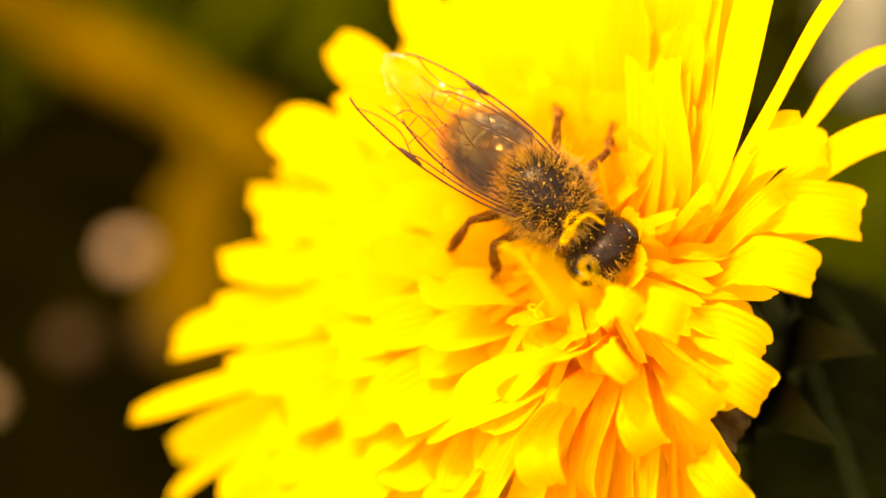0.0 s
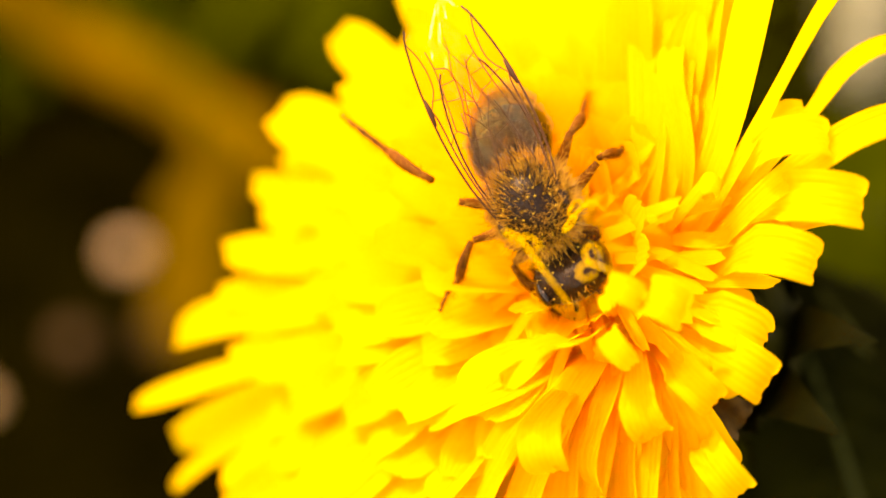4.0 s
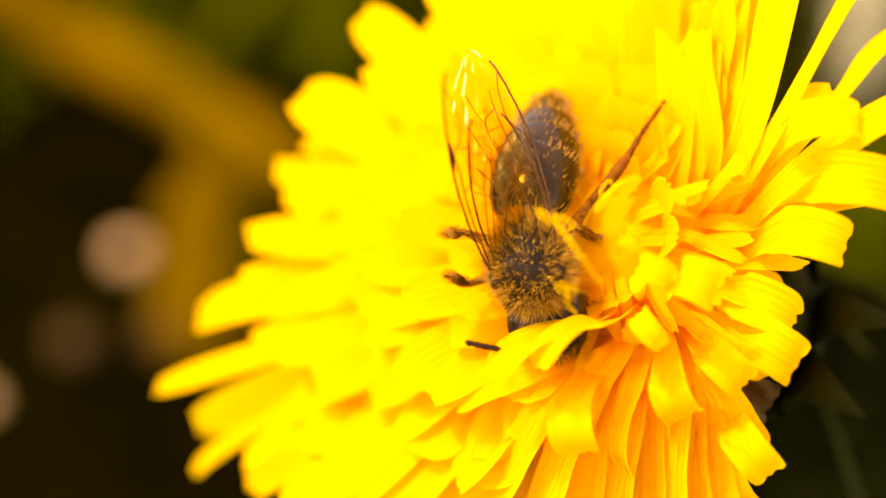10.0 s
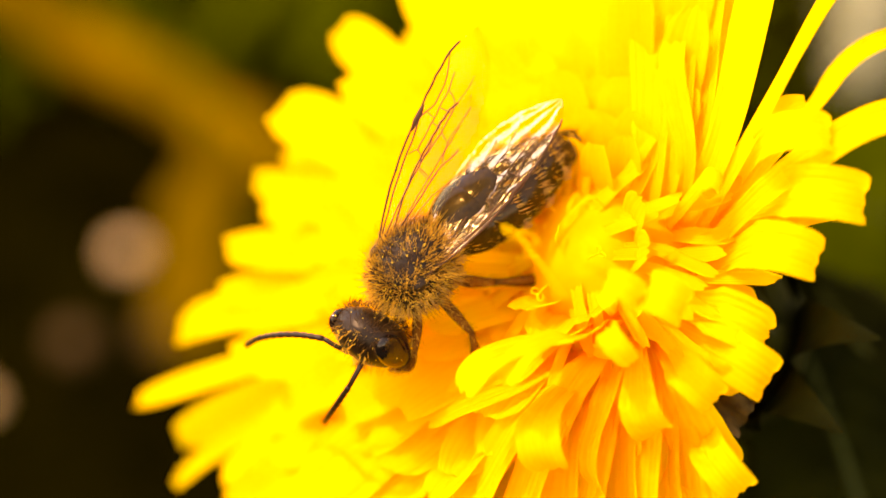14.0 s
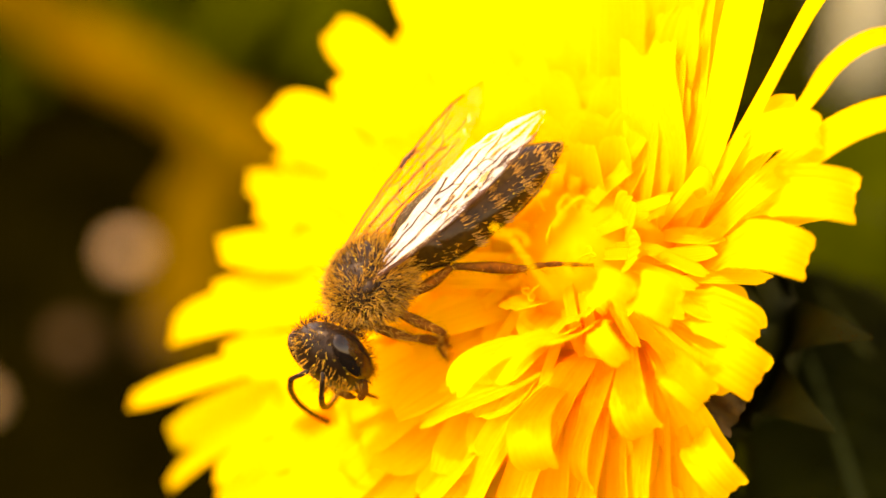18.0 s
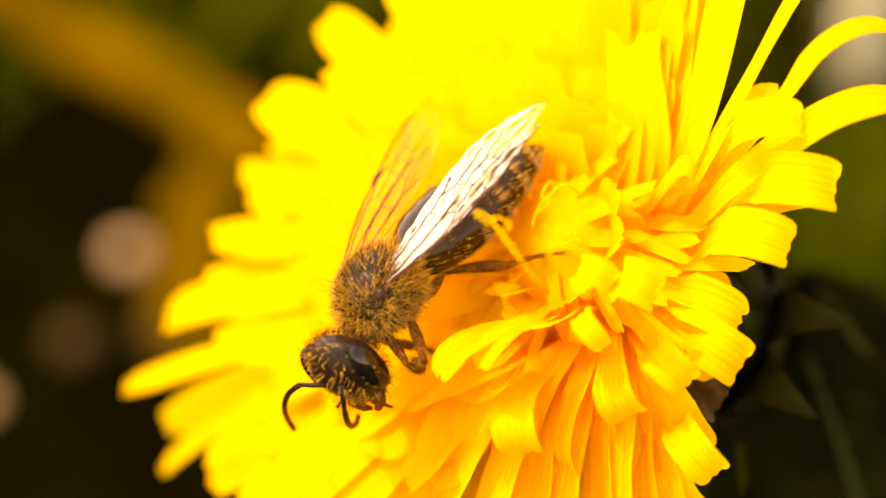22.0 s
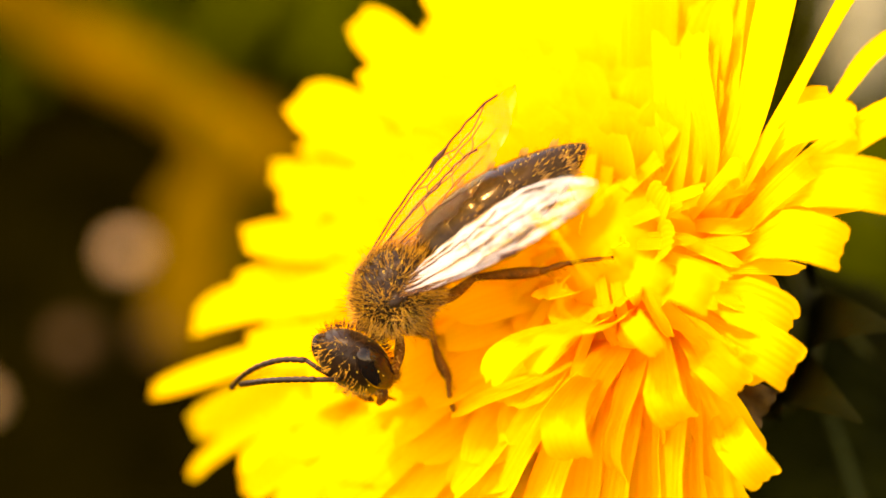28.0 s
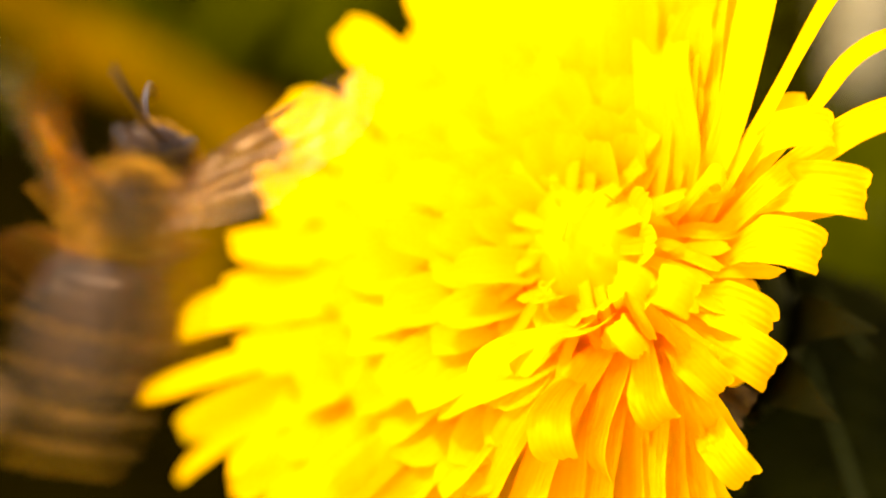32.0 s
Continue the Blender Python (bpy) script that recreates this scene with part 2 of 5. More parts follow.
def grass():
    rng = random.Random(5)
    verts, faces = [], []
    for k in range(1400):
        y = rng.uniform(0.03, 0.75)
        x = rng.uniform(-0.09 - y * 0.45, 0.10 + y * 0.45)
        if k > 900:
            y = rng.uniform(0.215, 0.46)
            x = rng.uniform(-0.19, 0.0)
        if y < 0.09 and abs(x) < 0.05:
            continue
        # no blades here: the darkened soil stays bare behind the flower's far side
        if x < -0.02 and y < 0.215:
            continue
        az = rng.uniform(0, 6.283)
        lean = rng.uniform(0.2, 1.3)
        way = (math.cos(az) * lean, math.sin(az) * lean, 1)
        add_blade(verts, faces, (x, y, -0.006), way, rng.uniform(0.02, 0.055), rng.uniform(0.002, 0.004), rng.uniform(0.3, 1.4),
                  (-math.sin(az), math.cos(az), 0))
    # the same turf goes on all round
    for _ in range(2600):
        x, y = rng.uniform(-0.5, 0.5), rng.uniform(-0.35, 0.8)
        if abs(x) < 0.12 + max(0, y) * 0.45 and y > -0.14:
            continue
        az = rng.uniform(0, 6.283)
        lean = rng.uniform(0.2, 1.3)
        add_blade(verts, faces, (x, y, -0.006), (math.cos(az) * lean, math.sin(az) * lean, 1), rng.uniform(0.02, 0.055), rng.uniform(0.002, 0.004),
                  rng.uniform(0.3, 1.4), (-math.sin(az), math.cos(az), 0))
    ob = new("grass", mesh_of("grass", verts, faces, GRASS))
    tagged(ob, "short green grass blades growing out of the soil", "grass", kind="stuff")


grass()


def dry_stem(a, b, r, name, mat, label, category, sag=0.0):
    a, b = Vector(a), Vector(b)
    pts = [a.lerp(b, t / 10) + Vector((0, 0, -sag * math.sin(math.pi * t / 10))) + Vector(noise.noise_vector((t * 0.7, r * 900, 1))) * r * 0.4 for t in range(11)]
    radii = [r * (1 - 0.03 * t + 0.10 * (t % 4 == 2)) for t in range(11)]
    ob = new(name, tube_mesh(name, smooth_path(pts, 3), [radii[min(10, i // 3)] for i in range(31)], mat, 10))
    for k in (2, 6, 9):
        part("joint", ball_mesh("joint", (r * 1.25, r * 1.25, r * 0.9), mat, pts[k], 0.1, 12, 8), ob)
    return tagged(ob, label, category)


def pebble(x, y, z, r, mat, label):
    me = ball_mesh("pebble", (r, r * 0.85, r * 0.7), mat, (0, 0, 0), 0.22, 20, 12)
    ob = new("pebble", me)
    ob.matrix_basis = pose(x, y, z, 0, 0, x * 4000)
    return tagged(ob, label, "pebble", "pebbles on the soil")


dry_stem((-0.135, 0.300, 0.012), (-0.022, 0.168, 0.006), 0.0060, "dry_stem", STRAW, "brown dry plant stem lying across the soil", "dry stem")
dry_stem((0.0770, 0.222, -0.004), (0.0835, 0.268, 0.085), 0.0056, "pale_stalk", PALE_STEM, "pale whitish-green plant stalk standing in the grass", "stalk")
dry_stem((-0.024, 0.26, -0.004), (-0.012, 0.262, 0.06), 0.0035, "pale_stalk", STALK, "dull green plant stalk standing in the grass", "stalk")
# added piece: its blur makes the brown haze right of the pale pebble
dry_stem((-0.0370, 0.172, 0.002), (-0.0330, 0.128, 0.002), 0.0062, "dry_stem", STRAW_DIM, "brown stem piece added for the soft brown haze beside the pebble", "dry stem")
pebble(-0.0463, 0.151, 0.002, 0.0029, STONE, "small pale tan pebble on dark soil")
pebble(-0.0497, 0.127, 0.002, 0.0030, STONE_DIM, "small brown pebble on dark soil")
pebble(-0.0592, 0.115, 0.001, 0.0018, STONE, "small pale pinkish pebble on dark soil")
pebble(-0.0380, 0.129, 0.002, 0.0030, STONE_DIM, "small brown pebble beside the dry stem")


def broad_leaf(name, base, tip, side, width, arch, label, mat=LEAF):
    """A broad weed leaf with a raised midrib, lying behind the flower."""
    base, tip, side = Vector(base), Vector(tip), Vector(side).normalized()
    along = tip - base
    nrm = along.cross(side).normalized()
    verts, faces = [], []
    rows, cols = 40, 14
    for i in range(rows + 1):
        t = i / rows
        w = width * (math.sin(math.pi * min(1, t * 0.97 + 0.03)) ** 0.7) * (1 + 0.05 * math.sin(t * 31))
        c = base + along * t + nrm * arch * math.sin(math.pi * t)
        for k in range(cols + 1):
            v = 2 * k / cols - 1
            verts.append(c + side * v * w + nrm * (w * 0.35 * math.sqrt(v * v + 0.04) - 0.06 * w * math.sin(t * 22 + abs(v) * 4) ** 2))
    for i in range(rows):
        for k in range(cols):
            a = i * (cols + 1) + k
            faces.append((a, a + 1, a + cols + 2, a + cols + 1))
    ob = new(name, mesh_of(name, verts, faces, mat))
    tagged(ob, label, "leaf", "leaves behind the flower")
    rib = [base + along * t + nrm * (arch * math.sin(math.pi * t) + 0.0002) for t in (0.02, 0.2, 0.4, 0.6, 0.8, 0.97)]
    part("midrib", tube_mesh("midrib", rib, [0.0003, 0.0003, 0.00026, 0.0002, 0.00016, 0.00008], LEAF_RIB, 6), ob, None, "pale raised midrib")
    return ob


# ---- the flower ----
AXIS = (VX * -0.5 + VY * .33 + VZ * .80).normalized()
FX = (VX - AXIS * VX.dot(AXIS)).normalized()
FY = AXIS.cross(FX)
BASE = view(7.78, -1.35, -4.00)
FLOWER_REST = Matrix(((FX.x, FY.x, AXIS.x, BASE.x), (FX.y, FY.y, AXIS.y, BASE.y), (FX.z, FY.z, AXIS.z, BASE.z), (0, 0, 0, 1)))
flower = new("flower")
flower.matrix_basis = FLOWER_REST
tagged(flower, "bright yellow many-petalled composite flower on a green stalk", "flower")


def petal_mesh(length, e0, e1, width, curl, roll, rng, rows=16, cols=8, stray=6, root=1.0, bend=0.5):
    """A strap-shaped petal with a channelled blade and five teeth at its blunt end.
    e0 and e1: its rise above the flower's plane at the root and along the blade; curl: the turn of its tip."""
    verts, faces, uvs = [], [], []
    p = Vector((root, 0, 0))
    bow = rng.uniform(-stray, stray)
    wob = rng.uniform(0, 6)
    cup = rng.uniform(0.10, 0.32)
    slant = rng.uniform(-0.3, 0.3)
    tooth = rng.uniform(0.0, 0.09)
    phase = rng.uniform(0, 6)
    for i in range(rows + 1):
        s = i / rows
        k = min(1, s / bend)
        k = k * k * (3 - 2 * k)
        e = radians(e0 + (e1 - e0) * k + curl * max(0, (s - 0.65) / 0.35) ** 1.5)
        y = radians(bow * s)
        d = Vector((math.cos(e) * math.cos(y), math.cos(e) * math.sin(y), math.sin(e)))
        up = Vector((-math.sin(e), 0, math.cos(e)))
        side = up.cross(d).normalized()
        a = radians(roll * min(1, s * 1.6) + 5 * math.sin(wob + s * 5))
        side, up = side * math.cos(a) + up * math.sin(a), up * math.cos(a) - side * math.sin(a)
        w = 0.5 * width * (0.38 + 0.62 * min(1, s / 0.4) ** 0.8) * math.sqrt(1 - 0.74 * max(0, (s - 0.80) / 0.20) ** 2.5)
        for c in range(cols + 1):
            v = 2 * c / cols - 1
            ridge = 0.065 * math.cos(v * 2.5 * math.pi) * min(1, s * 3)
            q = p + side * v * w + up * (cup * v * v * w * (1.3 - 0.6 * s) + ridge)
            if i == rows:
                q = q + d * (tooth * math.cos(phase + v * 7.5) * (1 + 0.6 * math.sin(phase * 3 + v * 4)) + slant * v)
            verts.append(q * MM)
            uvs.append((v * 1.6 + wob, s * 2))
        s2 = min(1.0, s + 0.5 / rows)
        k = min(1, s2 / bend)
        k = k * k * (3 - 2 * k)
        e = radians(e0 + (e1 - e0) * k + curl * max(0, (s2 - 0.65) / 0.35) ** 1.5)
        p = p + Vector((math.cos(e) * math.cos(y), math.cos(e) * math.sin(y), math.sin(e))) * length / rows
    for i in range(rows):
        for c in range(cols):
            a = i * (cols + 1) + c
            faces.append((a, a + 1, a + cols + 2, a + cols + 1))
    return mesh_of("petal", verts, faces, PETAL, True, uvs)


# azimuth, length, rise at the root, rise of the blade, width, curl of the tip, roll
PETALS_FAR = [
    (131, 16.3, 60, 14, 2.6, -15, 0),
    (146, 16.7, 60, 12, 3.2, -10, 0),
    (159, 13.7, 60, 16, 2.4, 5, 0),
    (168, 16.9, 60, 10, 2.2, -10, 0),
    (174, 17.2, 60, 6, 2.0, 0, 0),
    (177, 21.5, 60, 4, 2.3, -40, 0),
    (185, 23.1, 60, 0, 1.5, -5, 10),
    (188, 22.7, 60, -8, 2.2, 0, -15),
    (193, 24.0, 60, -5, 1.2, -30, 0),
    (199, 18.1, 60, 2, 2.0, 0, 10),
    (136, 13.3, 60, 20, 2.6, 0, 0),
    (203, 18.4, 60, 4, 2.0, -20, 0),
    (210, 16.5, 60, 8, 2.2, 0, 10),
    (199, 19.5, 60, -2, 1.8, -20, -10),
]
PETALS_TOP = [
    (117, 15.2, 60, 16, 2.6, 0, 0),
    (107, 14.3, 60, 18, 2.6, 0, 0),
    (96, 13.5, 60, 20, 2.6, 0, 0),
    (85, 13.0, 60, 22, 2.5, 0, 0),
    (75, 12.6, 60, 26, 2.4, 0, 10),
    (66, 12.6, 60, 26, 2.4, 0, 10),
    (58, 12.2, 60, 28, 2.4, 0, 10),
    (70, 10.6, 60, 34, 2.4, 0, 0),
    (52, 10.0, 60, 36, 2.4, 0, 0),
]
PETALS_NEAR = [
    (255, 11.3, 60, 4, 2.3, 0, -10),
    (247, 8.5, 60, 24, 2.4, -50, 0),
    (240, 11.1, 60, 14, 2.8, 0, 0),
    (224, 10.6, 60, 14, 2.6, 0, 0),
    (219, 16.5, 60, 8, 2.2, 0, 0),
    (211, 13.5, 60, 8, 2.5, 0, 0),
    (226, 14.3, 60, 8, 2.6, 0, 0),
    (214, 17.1, 60, 6, 2.4, 0, 0),
]
# root, middle and bend in view millimetres, width, roll, length of the tip and its turn
RIBBONS_UP = [
    ((8.8, -0.7, -1.0), (9.7, 4.5, 0.5), (10.2, 10.2, -1.0), 1.7, 10, 2.5, -10),
    ((9.2, -0.7, -1.0), (10.8, 4.5, 0.5), (11.5, 10.0, 0.0), 1.5, -25, 2.5, -10),
    ((9.3, -0.9, -1.0), (11.4, 4.2, 1.5), (12.8, 10.0, 1.5), 2.1, 10, 3, -10),
    ((9.7, -1.2, -1.0), (12.3, 4.2, 2.5), (14.9, 9.1, 3.0), 1.7, -20, 3, -15),
    ((10.8, 0.0, -1.0), (14.3, 5.1, 3.6), (15.4, 6.9, 4.8), 0.9, 20, 4.2, -95),
    ((10.0, -1.4, -1.0), (12.8, 2.2, 3.0), (15.5, 4.3, 4.5), 1.7, 10, 3.8, -50),
    ((8.4, -0.7, -1.0), (8.7, 3.8, 0.0), (9.0, 10.1, -2.0), 2.2, 10, 2.5, -10),
]
RIBBONS_LIP = [
    ((12.0, 2.2, -1.0), (12.6, 3.9, 2.5), (12.8, 4.4, 4.4), 1.8, 0, 3.8, -175),
    ((11.7, 1.2, -1.0), (13.4, 2.1, 2.4), (13.8, 2.3, 4.5), 2.3, 0, 4.4, -175),
    ((10.8, -1.2, -1.0), (12.0, -0.1, 2.2), (12.3, 0.2, 4.2), 2.2, 0, 4.0, -175),
    ((9.6, -2.1, -1.0), (10.7, -2.4, 2.0), (11.1, -2.5, 3.0), 2.3, 0, 2.6, -120),
    ((9.3, -2.9, -1.0), (10.7, -3.8, 2.2), (11.3, -4.1, 3.8), 2.3, 0, 3.2, -165),
    ((8.8, -3.2, -1.0), (9.3, -4.3, 2.8), (9.4, -4.6, 4.4), 1.7, 0, 2.8, -165),
    ((9.8, 0.5, -1.0), (10.1, 3.5, 1.0), (9.6, 6.9, 0.5), 1.3, 20, 2.5, -40),
]
RIBBONS_LOW = [
    ((8.6, -2.9, -1.0), (9.3, -5.3, 2.0), (10.4, -7.6, 2.4), 2.8, -5, 2.0, -50),
    ((9.6, -4.8, -1.0), (10.5, -7.3, 1.8), (10.5, -7.8, 3.6), 1.8, 0, 3.4, -165),
    ((8.2, -3.4, -1.0), (7.8, -4.9, 3.2), (7.7, -5.9, 4.3), 1.9, 0, 2.4, -150),
    ((8.4, -3.4, -1.0), (8.1, -6.9, 2.2), (7.9, -10.6, 2.2), 3.2, 0, 2, -10),
    ((8.1, -3.4, -1.0), (9.4, -7.4, 1.9), (10.0, -10.9, 1.9), 3.0, -5, 2, -10),
    ((7.9, -3.4, -1.0), (6.7, -5.7, 2.8), (6.0, -7.9, 3.2), 1.9, 15, 2.0, -70),
    ((7.6, -3.6, -1.0), (6.4, -7.4, 2.2), (5.8, -10.8, 2.2), 2.6, 5, 2, -10),
]
RIBBONS_FRONT = [
    ((6.7, -4.3, -1.0), (4.5, -6.1, 2.6), (3.9, -6.7, 4.0), 2.2, 0, 2.8, -150),
    ((6.7, -3.8, -1.0), (4.5, -7.1, 2.0), (3.3, -10.4, 1.8), 2.6, 5, 2, -10),
    ((6.4, -3.6, -1.0), (3.4, -6.7, 1.6), (1.6, -9.9, 0.8), 2.6, 5, 2, -10),
    ((9.1, -3.6, -1.0), (10.4, -7.4, 1.4), (10.4, -9.4, 2.4), 1.9, 0, 2.6, -120),
    ((7.0, -3.2, -0.5), (5.7, -3.4, 3.2), (4.1, -3.7, 4.6), 2.4, 10, 2.4, -60),
    ((6.6, -3.1, -0.5), (4.6, -3.6, 2.9), (2.4, -4.2, 4.2), 2.4, 10, 2.2, -60),
    ((6.2, -3.9, -1.5), (3.4, -5.2, 0.6), (1.1, -6.1, 0.4), 2.4, 5, 2, -20),
]
RIBBONS_BACK = [
    ((9.7, -1.0, -2.0), (12.1, 2.6, 0.0), (13.6, 4.7, 1.0), 2.4, 0, 2, -40),
    ((9.9, -1.4, -2.0), (12.5, 0.9, 0.2), (14.4, 1.8, 1.4), 2.6, 0, 2, -60),
    ((9.7, -1.7, -2.0), (12.0, -0.7, 0.2), (13.2, 0.0, 1.6), 2.4, 0, 1.5, -60),
    ((9.5, -1.9, -2.0), (10.8, -2.3, 0.4), (11.8, -2.4, 1.2), 2.4, 0, 1, -40),
    ((9.0, -2.7, -2.0), (10.4, -4.0, 0.4), (11.7, -4.7, 1.2), 2.6, 0, 1, -40),
    ((8.2, -3.2, -2.0), (7.1, -6.5, 1.5), (7.0, -10.2, 1.5), 3.2, 0, 2, -10),
    ((8.0, -3.2, -2.0), (5.2, -6.5, 1.2), (4.4, -10.3, 1.2), 3.2, 0, 2, -10),
]
RIBBONS_HEART = [
    ((7.8, -3.5, -1.0), (7.5, -4.6, 2.0), (7.3, -6.4, 2.2), 2.6, 0, 2, -30),
    ((7.3, -3.5, -1.0), (6.0, -4.6, 2.0), (5.0, -6.1, 2.0), 2.6, 0, 2, -30),
    ((9.6, -1.0, -2.0), (11.4, 4.3, 0.0), (12.4, 10.3, -0.5), 2.4, 0, 3, -10),
    ((9.0, -0.7, -2.0), (10.3, 4.3, -0.5), (11.0, 10.5, -1.5), 2.4, 0, 3, -10),
    ((8.2, -3.3, -2.0), (8.8, -6.5, 1.3), (9.0, -10.5, 1.4), 3.2, 0, 2, -10),
    ((8.2, -2.8, 0.0), (8.1, -2.0, 4.0), (7.9, -1.6, 5.6), 1.9, 0, 2.8, -200),
    ((7.4, -2.8, 0.0), (6.6, -1.9, 4.0), (6.3, -1.3, 5.6), 1.3, 0, 2.4, -190),
    ((7.5, -3.1, 0.0), (6.7, -3.1, 3.6), (6.4, -3.1, 5.0), 1.1, 0, 2.2, -150),
]


def ribbon_mesh(root, middle, bend, width, roll, arc, turn, rng):
    """A strap-shaped petal along a bowed line whose end turns over."""
    inv = FLOWER_REST.inverted()
    ways = [inv @ view(*p) / MM for p in (root, middle, bend)]
    # the upper face looks to a place above the flower's heart
    above = Vector((0, 0, 22))
    line = smooth_path(ways, 7)
    d = (line[-1] - line[-2]).normalized()
    face = (above - line[-1]).normalized()
    up = (face - d * face.dot(d)).normalized()
    side = up.cross(d)
    for k in range(9):
        d = Matrix.Rotation(radians(-turn / 9), 3, side) @ d
        line.append(line[-1] + d * arc / 9)
    rows = len(line) - 1
    wob, cup, tooth, phase = rng.uniform(0, 6), rng.uniform(0.10, 0.28), rng.uniform(0.04, 0.14), rng.uniform(0, 6)
    verts, faces, uvs = [], [], []
    for i, p in enumerate(line):
        s = i / rows
        d = (line[min(rows, i + 1)] - line[max(0, i - 1)]).normalized()
        face = (above - p).normalized()
        flat = up.copy() if i > 14 else (face - d * face.dot(d)).normalized()
        across = side.copy() if i > 14 else flat.cross(d)
        flat = d.cross(across).normalized()
        a = radians(roll * min(1, s * 2) + 4 * math.sin(wob + s * 5))
        across, flat = across * math.cos(a) + flat * math.sin(a), flat * math.cos(a) - across * math.sin(a)
        w = 0.5 * width * 0.9 * (0.42 + 0.58 * min(1, s / 0.55) ** 0.9) * math.sqrt(1 - 0.7 * max(0, (s - 0.78) / 0.22) ** 2.5)
        for c in range(9):
            v = c / 4 - 1
            ridge = 0.05 * math.cos(v * 2.5 * math.pi) * min(1, s * 3)
            q = p + across * v * w + flat * (cup * v * v * w * (1.2 - 0.6 * s) + ridge)
            if i == rows:
                q = q + d * tooth * math.cos(phase + v * 7.5) * (1 + 0.6 * math.sin(phase * 3 + v * 4))
            verts.append(q * MM)
            uvs.append((v * 1.6 + wob, s * 2))
    for i in range(rows):
        for c in range(8):
            a = i * 9 + c
            faces.append((a, a + 1, a + 10, a + 9))
    return mesh_of("petal", verts, faces, PETAL, True, uvs)


def petals():
    rng = random.Random(11)
    for group, root, bend in ((PETALS_FAR, 3.5, 0.22), (PETALS_TOP, 3.2, 0.25), (PETALS_NEAR, 2.0, 0.4)):
        for az, length, e0, e1, width, curl, roll in group:
            part("petal", petal_mesh(length, e0, e1, width, curl, roll, rng, 20, 8, 0, root, bend), flower, pose(0, 0, 0, 0, 0, az))
    for group in (RIBBONS_UP, RIBBONS_LIP, RIBBONS_LOW, RIBBONS_FRONT, RIBBONS_BACK, RIBBONS_HEART):
        for row in group:
            part("petal", ribbon_mesh(*row, rng), flower)
    # whorls from the rim to the heart: count, reach as a share of the rim, root circle, upright foot, least and most rise, width
    for count, share, root, foot, low, high, width in ((40, 0.95, 3.6, 2.2, 0, 7, 2.3), (40, 0.86, 3.4, 2.6, 3, 10, 2.5), (40, 0.78, 3.1, 3.0, 6, 13, 2.6), (38, 0.70, 2.8, 3.4, 9, 17, 2.6),
                                                       (34, 0.61, 2.4, 3.8, 13, 22, 2.6), (30, 0.52, 2.0, 4.2, 18, 28, 2.5), (24, 0.43, 1.5, 4.6, 25, 36, 2.4), (18, 0.34, 1.0, 4.9, 34, 48, 2.2), (10, 0.25, 0.5, 5.2, 50, 66, 1.9)):
        for i in range(count):
            az = ((i + rng.uniform(-0.4, 0.4)) * 360 / count + share * 500) % 360
            a = radians(az)
            if share > 0.9 and not 140 < az < 250:
                continue
            # the near side is left to the single petals above
            if share > 0.3 and (az > 244 or az < (38 if share < 0.8 else 62)):
                continue
            rim = 15.0 + 5.5 * max(0, math.cos(a - radians(186))) - 3.5 * max(0, math.cos(a - radians(292)))
            if share > 0.6:
                rim *= 1 - 0.30 * max(0, math.cos(a - radians(25))) ** 2
            rise = rng.uniform(low, high)
            length = foot + max(2.0, (rim * share * rng.uniform(0.92, 1.06) - root - foot * 0.6) / math.cos(radians(rise)))
            part("petal", petal_mesh(length, 66, rise, width * rng.uniform(0.85, 1.1), rng.uniform(-25, 12),
                                     rng.uniform(-14, 14), rng, 14, 6, 5, root, min(0.9, 1.4 * foot / length)), flower, pose(0, 0, 0, 0, 0, az))


def style_mesh(root, tip, curl_way, size, rng):
    """A thread-like style that forks into two rolled arms."""
    root, tip, curl_way = Vector(root), Vector(tip), Vector(curl_way).normalized()
    verts, faces = [], []
    mid = root.lerp(tip, 0.55) + Vector((rng.uniform(-.3, .3), rng.uniform(-.3, .3), 0.4))
    stem = smooth_path([root, mid, tip], 5)
    add_tube(verts, faces, [p * MM for p in stem], [0.048 * MM] * len(stem), 7)
    ahead = (tip - mid).normalized()
    for sgn in (-1, 1):
        out = (curl_way * sgn + ahead * 0.2).normalized()
        pts = []
        for k in range(11):
            w = k / 10 * 4.6
            r = size * (1 - 0.055 * k)
            pts.append((tip + ahead * math.sin(w) * r + out * (1 - math.cos(w)) * r) * MM)
        add_tube(verts, faces, pts, [0.044 * MM * (1 - 0.03 * k) for k in range(11)], 6)
    uvs = [(v.x * 900, v.z * 900) for v in verts]
    return mesh_of("style", verts, faces, STYLE, True, uvs)


